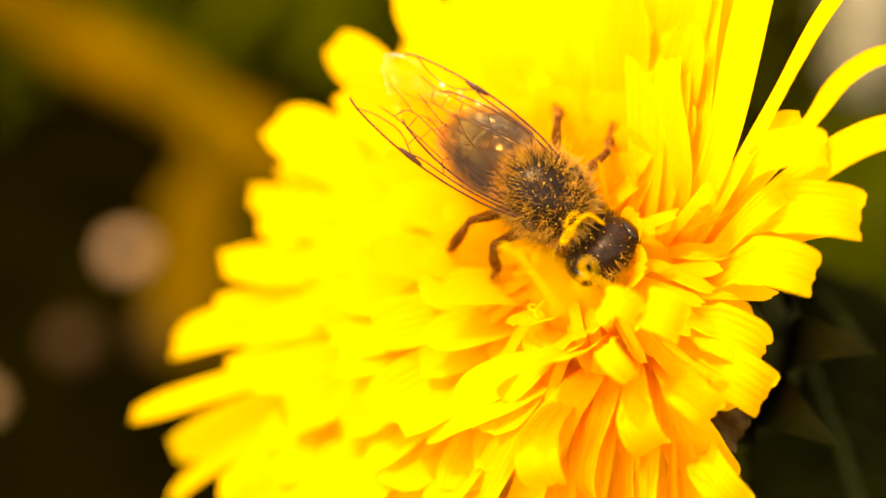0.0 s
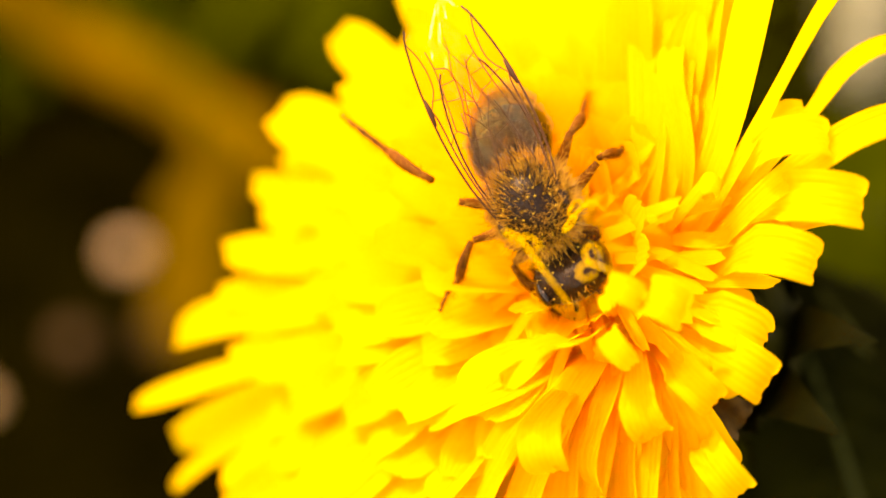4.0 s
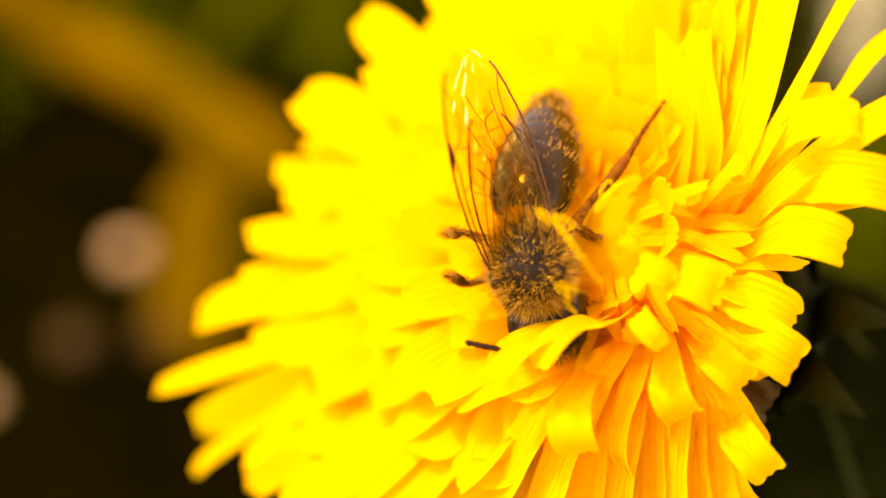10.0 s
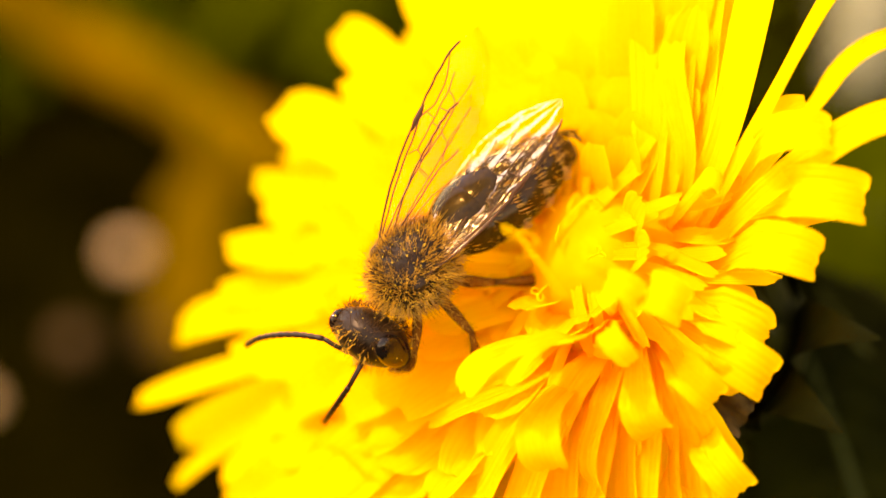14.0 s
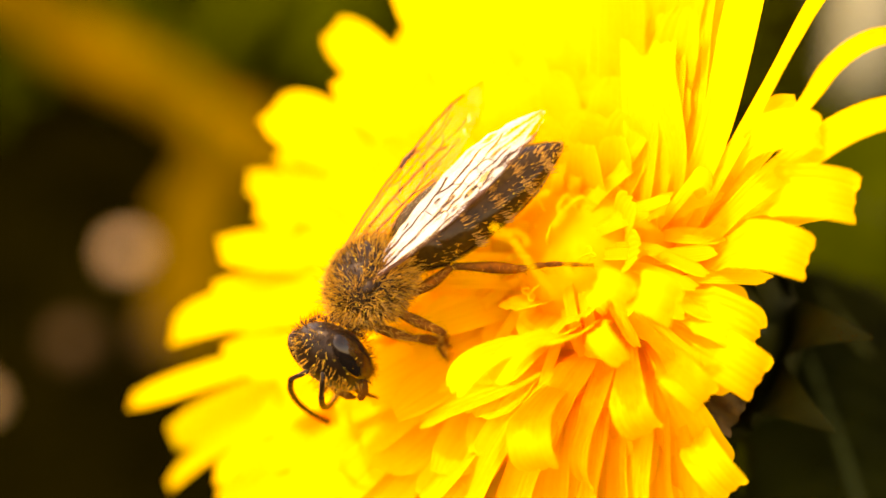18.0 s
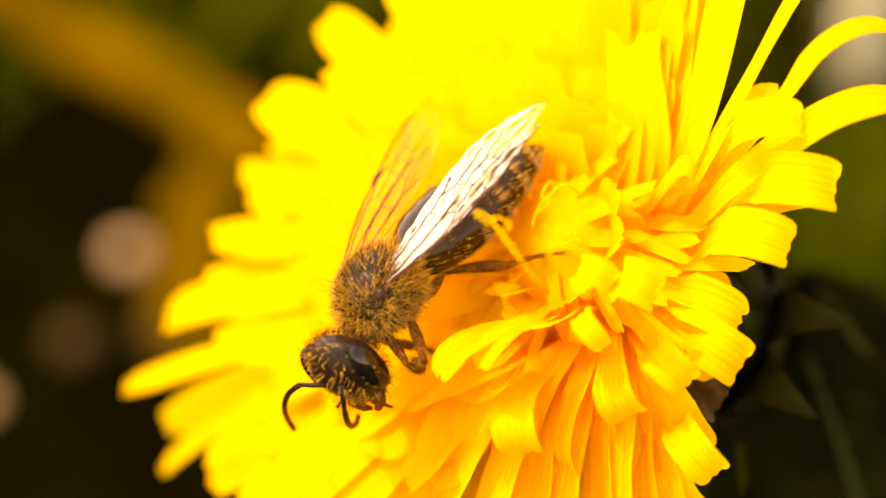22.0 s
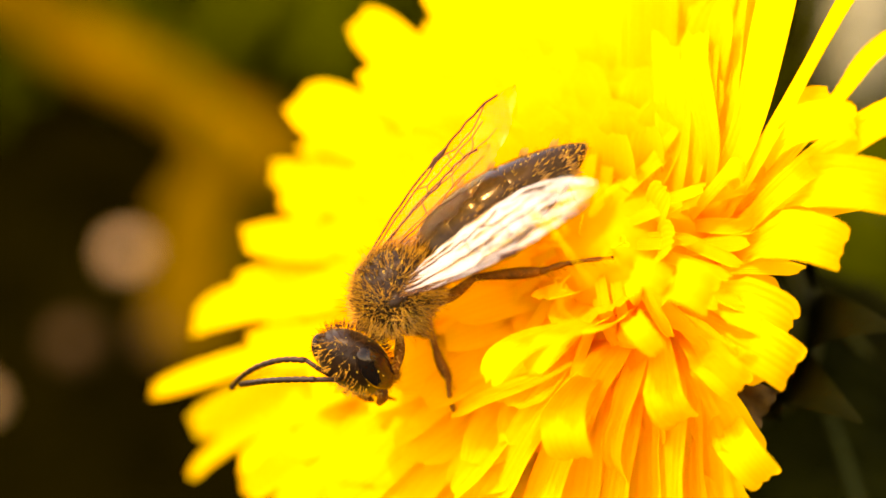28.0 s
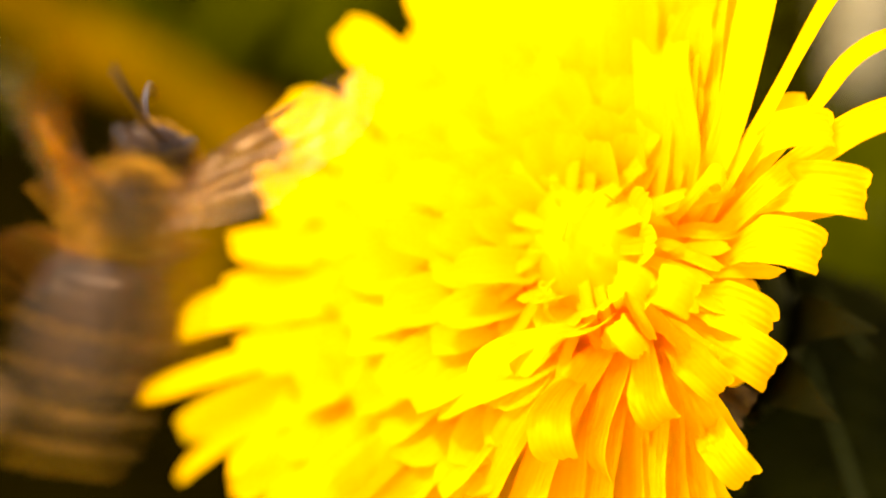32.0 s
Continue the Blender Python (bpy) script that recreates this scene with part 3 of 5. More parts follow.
def rolled_floret(root, tip, way, radius, width, rng):
    """A narrow petal whose end is rolled into a loop."""
    root, tip, way = Vector(root), Vector(tip), Vector(way).normalized()
    ahead = (tip - root).normalized()
    way = (way - ahead * way.dot(ahead)).normalized()
    side = ahead.cross(way)
    line = [(root.lerp(tip, k / 8), 0.55 + 0.45 * k / 8) for k in range(9)]
    for k in range(1, 19):
        w = radians(k * 17)
        r = radius * (1 - 0.012 * k)
        line.append((tip + ahead * math.sin(w) * r + way * (1 - math.cos(w)) * r, 1.0 + 0.08 * math.sin(k)))
    verts, faces, uvs = [], [], []
    hub = tip + way * radius
    for i, (p, share) in enumerate(line):
        for c in range(7):
            v = c / 3 - 1
            bulge = (p - hub).normalized() * (-0.32 * v * v * radius) if i > 8 else way * (0.25 * v * v)
            verts.append((p + bulge + side * v * share * width * 0.5 + ahead * 0.06 * math.cos(v * 7 + i)) * MM)
            uvs.append((v * 1.6, i * 0.1))
    for i in range(len(line) - 1):
        for c in range(6):
            a = i * 7 + c
            faces.append((a, a + 1, a + 8, a + 7))
    return mesh_of("petal", verts, faces, PETAL, True, uvs)


ROLLED = [
    ((1.7, -2.0, 2.0), (4.8, -5.6, 4.3), (0.47, -0.89, -0.19), 0.65, 1.30),
    ((2.1, 0.4, 2.0), (6.1, 1.3, 5.5), (0.96, -0.01, 0.07), 0.55, 1.10),
    ((0.6, -1.6, 2.0), (1.7, -4.7, 5.3), (-0.09, -1.08, 0.04), 0.45, 1.00),
]
STYLES = [
    ((3.5, -0.6, 8.8), (2.7, -1.0, 10.0), (-0.45, -0.92, -0.18), 0.45),
    ((2.6, -4.9, 10.5), (1.6, -2.8, 12.3), (0.81, -0.28, -0.60), 0.50),
    ((4.9, -4.3, 10.6), (4.1, -3.9, 11.6), (-0.45, -0.92, -0.18), 0.50),
    ((1.0, -5.4, 9.5), (1.5, -5.2, 11.3), (0.83, -0.18, -0.57), 0.30),
]


def styles():
    rng = random.Random(23)
    for root, tip, way, size, width in ROLLED:
        part("petal", rolled_floret(root, tip, way, size, width, rng), flower, None, "narrow yellow petal with a rolled-up end")
    for root, tip, way, size in STYLES:
        part("style", style_mesh(root, tip, way, size, rng), flower, None, "thin yellow style with two rolled arms")
    for i in range(8):
        a = 2.39996 * i
        r = 0.95 * math.sqrt(i)
        h = 6.4 - 0.05 * r * r - rng.uniform(0, 1.8)
        tip = (r * math.cos(a), r * math.sin(a), h)
        root = (tip[0] * 0.4, tip[1] * 0.4, 4.0)
        part("style", style_mesh(root, tip, (rng.uniform(-1, 1), rng.uniform(-1, 1), 0.1), rng.uniform(0.2, 0.32), rng), flower)


def florets():
    """Short tongues that stand close together on the flower's heart."""
    rng = random.Random(29)
    shapes = [petal_mesh(rng.uniform(3.0, 4.4), rng.uniform(30, 44), rng.uniform(-8, 6), rng.uniform(0.5, 0.8), rng.uniform(-40, 10), rng.uniform(-12, 12), rng, 9, 4, 8, 0.0, 0.5) for _ in range(8)]
    for i in range(90):
        a = 2.39996 * i
        r = 0.48 * math.sqrt(i + 1)
        h = 0.6 + 4.6 * math.sqrt(max(0.02, 1 - (r / 5.0) ** 2))
        m = pose(r * math.cos(a) * MM, r * math.sin(a) * MM, (h - 0.75) * MM, 0, 0, math.degrees(a) + rng.uniform(-30, 30))
        part("floret", shapes[i % 8], flower, m)


def involucre():
    verts, faces = [], []
    prof = [(0.6, 2.0), (0.3, 5.6), (-2, 6.1), (-6, 5.9), (-10, 5.2), (-12.5, 3.6), (-13.5, 1.9)]
    segs = 28
    for h, r in prof:
        for k in range(segs):
            w = 2 * math.pi * k / segs
            verts.append((r * math.cos(w) * MM, r * math.sin(w) * MM, h * MM))
    for i in range(len(prof) - 1):
        for k in range(segs):
            k2 = (k + 1) % segs
            faces.append((i * segs + k, i * segs + k2, (i + 1) * segs + k2, (i + 1) * segs + k))
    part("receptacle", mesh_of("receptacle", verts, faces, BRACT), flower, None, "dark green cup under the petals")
    part("floret_disc", ball_mesh("floret_disc", (4.6 * MM, 4.6 * MM, 4.8 * MM), PETAL, (0, 0, 0.6 * MM), 0.10, 40, 24), flower, None, "dense yellow heart of unopened florets")
    rng = random.Random(3)
    shapes = []
    for kind in range(4):
        vs, fs = [], []
        flare = (0.0, 0.15, 0.5, 1.0)[kind]
        for i in range(11):
            s = i / 10
            w = 1.5 * math.sin(math.pi * (0.18 + 0.80 * s)) ** 0.8
            h = -12.5 + 14.0 * s
            rad = 5.9 - 1.9 * (1 - s) ** 2 * 1.6 + 0.35 + flare * 4.0 * s ** 3
            for v in (-1, -0.5, 0, 0.5, 1):
                vs.append(((rad + 0.30 * (1 - v * v)) * MM, v * w * MM, (h - flare * 6 * s ** 4) * MM))
        for i in range(10):
            for k in range(4):
                a = i * 5 + k
                fs.append((a, a + 1, a + 6, a + 5))
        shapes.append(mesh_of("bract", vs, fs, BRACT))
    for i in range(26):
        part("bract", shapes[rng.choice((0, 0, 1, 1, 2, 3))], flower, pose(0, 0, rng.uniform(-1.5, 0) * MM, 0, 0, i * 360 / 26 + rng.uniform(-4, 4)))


def withered_bract():
    """A dry brown bract that hangs out under the near petals, its rim frayed."""
    inv = FLOWER_REST.inverted()
    ways = smooth_path([view(10.6, -5.6, 0.2), view(11.7, -6.5, 0.8), view(12.6, -7.0, 0.6)], 6)
    verts, faces = [], []
    for i, p in enumerate(ways):
        s = i / (len(ways) - 1)
        for c in range(9):
            v = c / 4 - 1
            fray = 0.10 * math.sin(9 * v + 3 * s) * s
            verts.append(inv @ (p + (VY * 0.8 + VX * 0.45) * v * (0.75 + 0.2 * s) * MM + VZ * (0.35 * v * v - 0.2 * math.sin(4 * s + 5 * v)) * MM + VX * fray * MM))
    for i in range(len(ways) - 1):
        for c in range(8):
            a = i * 9 + c
            faces.append((a, a + 1, a + 10, a + 9))
    part("withered_bract", mesh_of("withered_bract", verts, faces, DRY_BRACT), flower, None, "dry brown withered bract with a frayed rim")


def stalk():
    inv = FLOWER_REST.inverted()
    top = FLOWER_REST @ Vector((0, 0, -12.5 * MM))
    foot = Vector((top.x + 0.012, top.y + 0.02, -0.004))
    pts = [top, top - AXIS * 0.008, top - AXIS * 0.014 + Vector((0.003, 0, -0.012)), foot + Vector((0, 0, 0.035)), foot]
    pts = [inv @ p for p in smooth_path(pts, 5)]
    part("stalk", tube_mesh("stalk", pts, [0.0021] * len(pts), STALK, 12), flower, None, "smooth green flower stalk")


petals()
styles()
florets()
involucre()
withered_bract()
stalk()
broad_leaf("leaf", view(24, -22, -16), view(17.5, -3.5, -13), VX + VZ * 0.3, 0.0055, 0.002, "broad dark green leaf with the flower's shade put into its colour")
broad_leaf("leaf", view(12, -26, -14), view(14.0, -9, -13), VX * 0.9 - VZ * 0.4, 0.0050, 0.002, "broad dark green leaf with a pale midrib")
broad_leaf("leaf", view(52, -7.5, -44), view(23, 5.5, -46), VX * 0.4 + VY * 0.8, 0.011, -0.003, "large light green leaf standing behind the flower", LEAF_LIGHT)
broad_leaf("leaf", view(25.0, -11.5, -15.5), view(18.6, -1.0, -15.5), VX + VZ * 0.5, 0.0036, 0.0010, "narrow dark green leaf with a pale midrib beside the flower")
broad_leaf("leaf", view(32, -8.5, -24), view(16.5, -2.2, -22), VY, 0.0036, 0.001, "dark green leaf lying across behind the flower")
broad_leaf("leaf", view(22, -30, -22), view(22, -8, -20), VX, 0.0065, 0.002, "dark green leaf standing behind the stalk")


# ---- the bee: x to its head, y to its left, z to its back ----
bee = new("bee")
bee.scale = (0.99, 0.99, 0.99)
tagged(bee, "brown furry bee with amber wings, dusted with yellow pollen", "bee")
rngb = random.Random(41)


def bee_body():
    R = (1.95 * MM, 1.60 * MM, 1.58 * MM)
    thorax = part("thorax", ball_mesh("thorax", R, CHITIN, (0, 0, 0), 0.04, 28, 18), bee, None, "dark thorax under golden-brown fur")
    part("fur", fur_mesh("thorax_fur", ball_roots(R, 2300, rngb, lambda v: v.z > -0.75 and (v.z < 0.86 or rngb.random() < 0.4)), FUR_GOLD, 0.56 * MM, 0.014 * MM,
                         Vector((-0.35, 0, 0.1)), rngb), thorax, None, "golden-brown fur")
    part("under_fur", fur_mesh("thorax_under_fur", ball_roots(R, 2600, rngb, lambda v: v.z > -0.8), FUR_DARK, 0.42 * MM, 0.016 * MM,
                               Vector((-0.3, 0, 0.0)), rngb), thorax, None, "dark brown under-fur")
    part("long_fur", fur_mesh("thorax_long_fur", ball_roots(R, 800, rngb, lambda v: v.z > -0.6 and (v.z < 0.7 or v.x > 0.4)), FUR_GOLD, 0.92 * MM, 0.012 * MM,
                              Vector((-0.1, 0, 0.15)), rngb, 0.3), thorax, None, "long sparse golden hairs")
    part("collar_fur", fur_mesh("collar_fur", ball_roots(R, 700, rngb, lambda v: v.z < 0.25), FUR_PALE, 0.7 * MM, 0.014 * MM,
                                Vector((-0.1, 0, -0.2)), rngb), thorax, None, "paler fur on the flanks")
    part("pollen", grains_mesh("thorax_pollen", ball_roots(R, 700, rngb), POLLEN, 0.036 * MM, rngb), thorax, None, "yellow pollen grains")
    for sgn in (-1, 1):
        part("wing_base", ball_mesh("wing_base", (0.45 * MM, 0.3 * MM, 0.3 * MM), CHITIN, (0.45 * MM, sgn * 1.32 * MM, 0.82 * MM), 0, 14, 10), thorax)
    return thorax


HEAD_AT = Vector((2.55, 0, -0.35)) * MM


def bee_head():
    R = (1.20 * MM, 1.68 * MM, 1.80 * MM)
    off = Vector((0.75, 0, -0.45)) * MM

    def face(v):
        taper = 1 - 0.35 * max(0, -v.z) ** 1.5
        return Vector((v.x * (0.85 if v.x < 0 else 1), v.y * taper, v.z * (1.15 if v.z < 0 else 0.95)))

    head = part("head", ball_mesh("head", R, CHITIN, off, 0.03, 26, 18, face), bee, Matrix.Translation(HEAD_AT), "black bee's head with a furry face")
    for sgn in (-1, 1):
        eye = ball_mesh("eye", (0.68 * MM, 0.42 * MM, 1.35 * MM), EYE, off + Vector((0.12, sgn * 1.3, 0.05)) * MM, 0, 20, 16)
        part("eye", eye, head, None, "glossy black compound eye")
        jaw = tube_mesh("mandible", [off + Vector(q) * MM for q in ((0.35, sgn * 0.85, -1.35), (0.6, sgn * 0.75, -1.8), (0.65, sgn * 0.35, -2.2), (0.6, sgn * 0.08, -2.35))],
                        [0.26 * MM, 0.24 * MM, 0.17 * MM, 0.07 * MM], LEGS, 9)
        part("mandible", jaw, head, None, "reddish-brown jaw")
    tongue = smooth_path([off + Vector(q) * MM for q in ((0.3, 0, -1.5), (0.35, 0, -2.2), (0.1, 0, -2.9), (-0.1, 0, -3.4))], 4)
    part("tongue", tube_mesh("tongue", tongue, [0.16 * MM * (1 - 0.06 * i) for i in range(len(tongue))], LEGS, 8), head, None, "brown tongue")
    for q in ((0.35, 0, 1.35), (0.15, 0.35, 1.29), (0.15, -0.35, 1.29)):
        part("ocellus", ball_mesh("ocellus", (0.13 * MM,) * 3, EYE, off + Vector(q) * MM, 0, 10, 8), head)
    roots = ball_roots(R, 170, rngb, lambda v: abs(v.y) < 0.6 and v.x > 0.1, off)
    part("fur", fur_mesh("face_fur", roots, FUR_GOLD, 0.42 * MM, 0.014 * MM, Vector((0.3, 0, 0.0)), rngb), head, None, "short golden-brown face fur")
    roots = ball_roots(R, 800, rngb, lambda v: v.x < 0.5 and abs(v.y) < 0.82, off)
    part("cheek_fur", fur_mesh("cheek_fur", roots, FUR_DARK, 0.42 * MM, 0.014 * MM, Vector((0, 0, -0.3)), rngb), head)
    part("pollen", grains_mesh("head_pollen", ball_roots(R, 130, rngb, None, off), POLLEN, 0.036 * MM, rngb), head, None, "yellow pollen grains")
    return head


ANTENNA_AT = [HEAD_AT * 0 + Vector((1.85, s * 0.42, -0.15)) * MM for s in (1, -1)]


def bee_antenna(head, i):
    sgn = (1, -1)[i]
    scape = [(0, 0, 0), (0.35, sgn * 0.3, 0.35), (0.7, sgn * 0.65, 0.75)]
    ob = part("antenna", tube_mesh("antenna", [Vector(q) * MM for q in scape], [0.10 * MM, 0.11 * MM, 0.10 * MM], CHITIN, 8), head,
              Matrix.Translation(ANTENNA_AT[i]), "thin dark jointed antenna")
    path = smooth_path([(0.7, sgn * 0.65, 0.75), (1.7, sgn * 1.05, 0.85), (2.9, sgn * 1.4, 0.65), (4.1, sgn * 1.65, 0.15), (5.02, sgn * 1.71, -0.45)], 9)
    verts, faces = [], []
    radii = [0.135 * MM * (1 - 0.25 * (k % 3 == 0)) for k in range(len(path))]
    radii[-1] = 0.05 * MM
    add_tube(verts, faces, [p * MM for p in path], radii, 8)
    # the lash rides on the first joint of the antenna within one mesh
    lash = mesh_of("lash", verts, faces, CHITIN)
    bmx = bmesh.new()
    bmx.from_mesh(ob.data)
    bmx.from_mesh(lash)
    bmx.to_mesh(ob.data)
    bmx.free()
    ob.data.polygons.foreach_set("use_smooth", [True] * len(ob.data.polygons))
    return ob


WAIST = Vector((-1.75, 0, -0.25)) * MM


def belly_radius(s):
    """The abdomen's half width along its length, 0 at the waist."""
    return 1.92 * (math.sin(math.pi * min(1, 0.06 + 0.94 * s) ** 0.72) ** 0.62) * (1 - 0.10 * s) * MM if s < 0.999 else 0.05 * MM


def bee_abdomen():
    LEN = 8.2 * MM
    root = part("abdomen", ball_mesh("abdomen", (LEN * 0.44, 1.29 * MM, 1.35 * MM), CHITIN, (-LEN * 0.48, 0, -0.1 * MM), 0, 20, 14), bee, Matrix.Translation(WAIST),
                "glossy dark brown abdomen with fine hair bands")
    edges = (0.0, 0.17, 0.36, 0.54, 0.71, 0.86, 1.0)
    fine, dust = [], []
    for j in range(6):
        verts, faces = [], []
        segs, rows = 30, 7
        a, b = edges[j], min(1.0, edges[j + 1] + 0.025)
        for i in range(rows + 1):
            s = a + (b - a) * i / rows
            r = belly_radius(s) * (1 + 0.035 * i / rows - 0.025 * (i == 0))
            if i == rows:
                r *= 0.965
            for k in range(segs):
                w = 2 * math.pi * k / segs
                zz = math.sin(w)
                verts.append((-s * LEN, r * math.cos(w), r * zz * (0.90 if zz > 0 else 0.72)))
        for i in range(rows):
            for k in range(segs):
                k2 = (k + 1) % segs
                faces.append((i * segs + k, (i + 1) * segs + k, (i + 1) * segs + k2, i * segs + k2))
        if j == 5:
            faces.append(tuple(rows * segs + k for k in range(segs)))
        part("abdomen_segment", mesh_of("abdomen_segment", verts, faces, ABDOMEN), root)
        for _ in range(300):
            s = rngb.uniform(a, b)
            w = rngb.uniform(0, 6.283)
            if math.sin(w) > 0.2 and rngb.random() < (0.95 - 0.75 * s):
                continue
            r = belly_radius(s)
            nn = Vector((-0.15, math.cos(w), math.sin(w))).normalized()
            fine.append((Vector((-s * LEN, r * math.cos(w), r * math.sin(w) * (0.9 if math.sin(w) > 0 else 0.72))), nn))
        if 0 < j < 5:
            band = []
            for _ in range(90):
                s = edges[j + 1] + rngb.uniform(-0.025, 0.01)
                w = rngb.choice((rngb.uniform(-0.4, 1.15), rngb.uniform(1.95, 3.5)))
                r = belly_radius(s) * 1.03
                nn = Vector((-0.6, math.cos(w), math.sin(w))).normalized()
                band.append((Vector((-s * LEN, r * math.cos(w), r * math.sin(w) * 0.9)), nn))
            part("hair_band", fur_mesh("hair_band", band, FUR_PALE, 0.42 * MM, 0.014 * MM, Vector((-0.8, 0, 0)), rngb, 0.15), root, None, "band of pale hairs")
    dust = [q for q in fine if rngb.random() < 0.14 + 0.25 * (q[0].x < -0.6 * LEN)]
    part("fur", fur_mesh("abdomen_fur", fine, FUR_GOLD, 0.26 * MM, 0.009 * MM, Vector((-0.9, 0, 0)), rngb, 0.2), root, None, "short golden-brown hairs")
    part("pollen", grains_mesh("abdomen_pollen", dust, POLLEN, 0.03 * MM, rngb), root, None, "yellow pollen grains")
    return root


def wing_point(u, v, length, width, fore):
    """A place on the wing: u along it, v from the front edge to the hind edge."""
    front = width * (0.30 * math.sin(math.pi * min(1, u * 0.93)) ** 0.8 + 0.05)
    back = -width * (0.10 + 0.75 * (math.sin(math.pi * (0.04 + 0.93 * u)) ** 0.8) * (0.55 + 0.55 * u))
    if u > 0.86:
        k = math.sqrt(max(0.0, 1 - ((u - 0.86) / 0.14) ** 2))
        mid = (front + back) / 2
        front, back = mid + (front - mid) * k, mid + (back - mid) * k
    fold = (0.042 * math.sin(v * 27 + u * 3.0 + 1.8 * math.sin(u * 7)) * (0.85 + 0.25 * math.sin(u * 12 + v * 6)) + 0.022 * math.sin(v * 11 - u * 14)) * min(1, 0.25 + u) + 0.10 * math.sin(v * 3.1) * u + 0.034 * math.sin(u * 52 + v * 13 + 1.5 * math.sin(u * 9 + v * 5)) * min(1, 0.3 + u)
    return Vector((u * length, front + (back - front) * v, fold + 0.25 * u * u))


def wing(side, fore):
    length, width = (9.9, 2.75) if fore else (6.7, 2.1)
    flip = 1 if side < 0 else -1
    name = "forewing" if fore else "hindwing"
    verts, faces = [], []
    nu, nv = 60, 26
    for i in range(nu + 1):
        for k in range(nv + 1):
            p = wing_point(i / nu, k / nv, length, width, fore)
            verts.append(Vector((p.x, p.y * flip, p.z)) * MM)
    for i in range(nu):
        for k in range(nv):
            a = i * (nv + 1) + k
            faces.append((a, a + 1, a + nv + 2, a + nv + 1))
    ob = part(name, mesh_of(name, verts, faces, WING), bee, None, "clear amber-tinted wing")
    def vein(path, r):
        pts = []
        for p in smooth_path([(u, v, 0) for u, v in path], 5):
            q = wing_point(min(0.99, max(0, p.x)), min(1, max(0, p.y)), length, width, fore)
            pts.append(Vector((q.x, q.y * flip, q.z + 0.02)) * MM)
        part("vein", tube_mesh("vein", pts, [r * 0.62 * MM] * len(pts), VEIN, 5), ob)

    vein([(0.0, 0.1), (0.2, 0.0), (0.5, 0.0), (0.75, 0.0), (0.92, 0.0)], 0.075)
    if fore:
        vein([(0.0, 0.2), (0.25, 0.10), (0.50, 0.09), (0.58, 0.03)], 0.055)
        vein([(0.0, 0.35), (0.2, 0.36), (0.4, 0.40), (0.5, 0.42)], 0.045)
        vein([(0.0, 0.7), (0.2, 0.72), (0.4, 0.74), (0.52, 0.88)], 0.045)
        vein([(0.56, 0.05), (0.66, 0.20), (0.78, 0.16), (0.86, 0.02)], 0.04)
        vein([(0.40, 0.10), (0.44, 0.26), (0.40, 0.40)], 0.035)
        vein([(0.44, 0.26), (0.58, 0.30), (0.72, 0.32), (0.80, 0.30)], 0.038)
        vein([(0.40, 0.40), (0.55, 0.50), (0.68, 0.52), (0.72, 0.32)], 0.036)
        vein([(0.56, 0.50), (0.57, 0.30)], 0.032)
        vein([(0.64, 0.52), (0.64, 0.31)], 0.032)
        vein([(0.44, 0.74), (0.52, 0.66), (0.62, 0.72), (0.70, 0.80)], 0.034)
        vein([(0.52, 0.66), (0.55, 0.50)], 0.032)
        vein([(0.38, 0.40), (0.36, 0.73)], 0.034)
        vein([(0.66, 0.52), (0.74, 0.62), (0.82, 0.72)], 0.028)
        vein([(0.60, 0.10), (0.59, 0.30)], 0.032)
        mark = [wing_point(u, 0.02, length, width, fore) for u in (0.50, 0.54, 0.58, 0.62)]
        part("wing_spot", tube_mesh("wing_spot", [Vector((q.x, q.y * flip, q.z)) * MM for q in mark], [0.05 * MM, 0.12 * MM, 0.12 * MM, 0.04 * MM], VEIN, 6), ob, None,
             "dark red-brown spot on the wing's front edge")
    else:
        vein([(0.0, 0.4), (0.3, 0.38), (0.6, 0.40), (0.8, 0.5)], 0.035)
        vein([(0.0, 0.7), (0.3, 0.68), (0.5, 0.85)], 0.03)
        vein([(0.42, 0.38), (0.44, 0.05)], 0.028)
    return ob


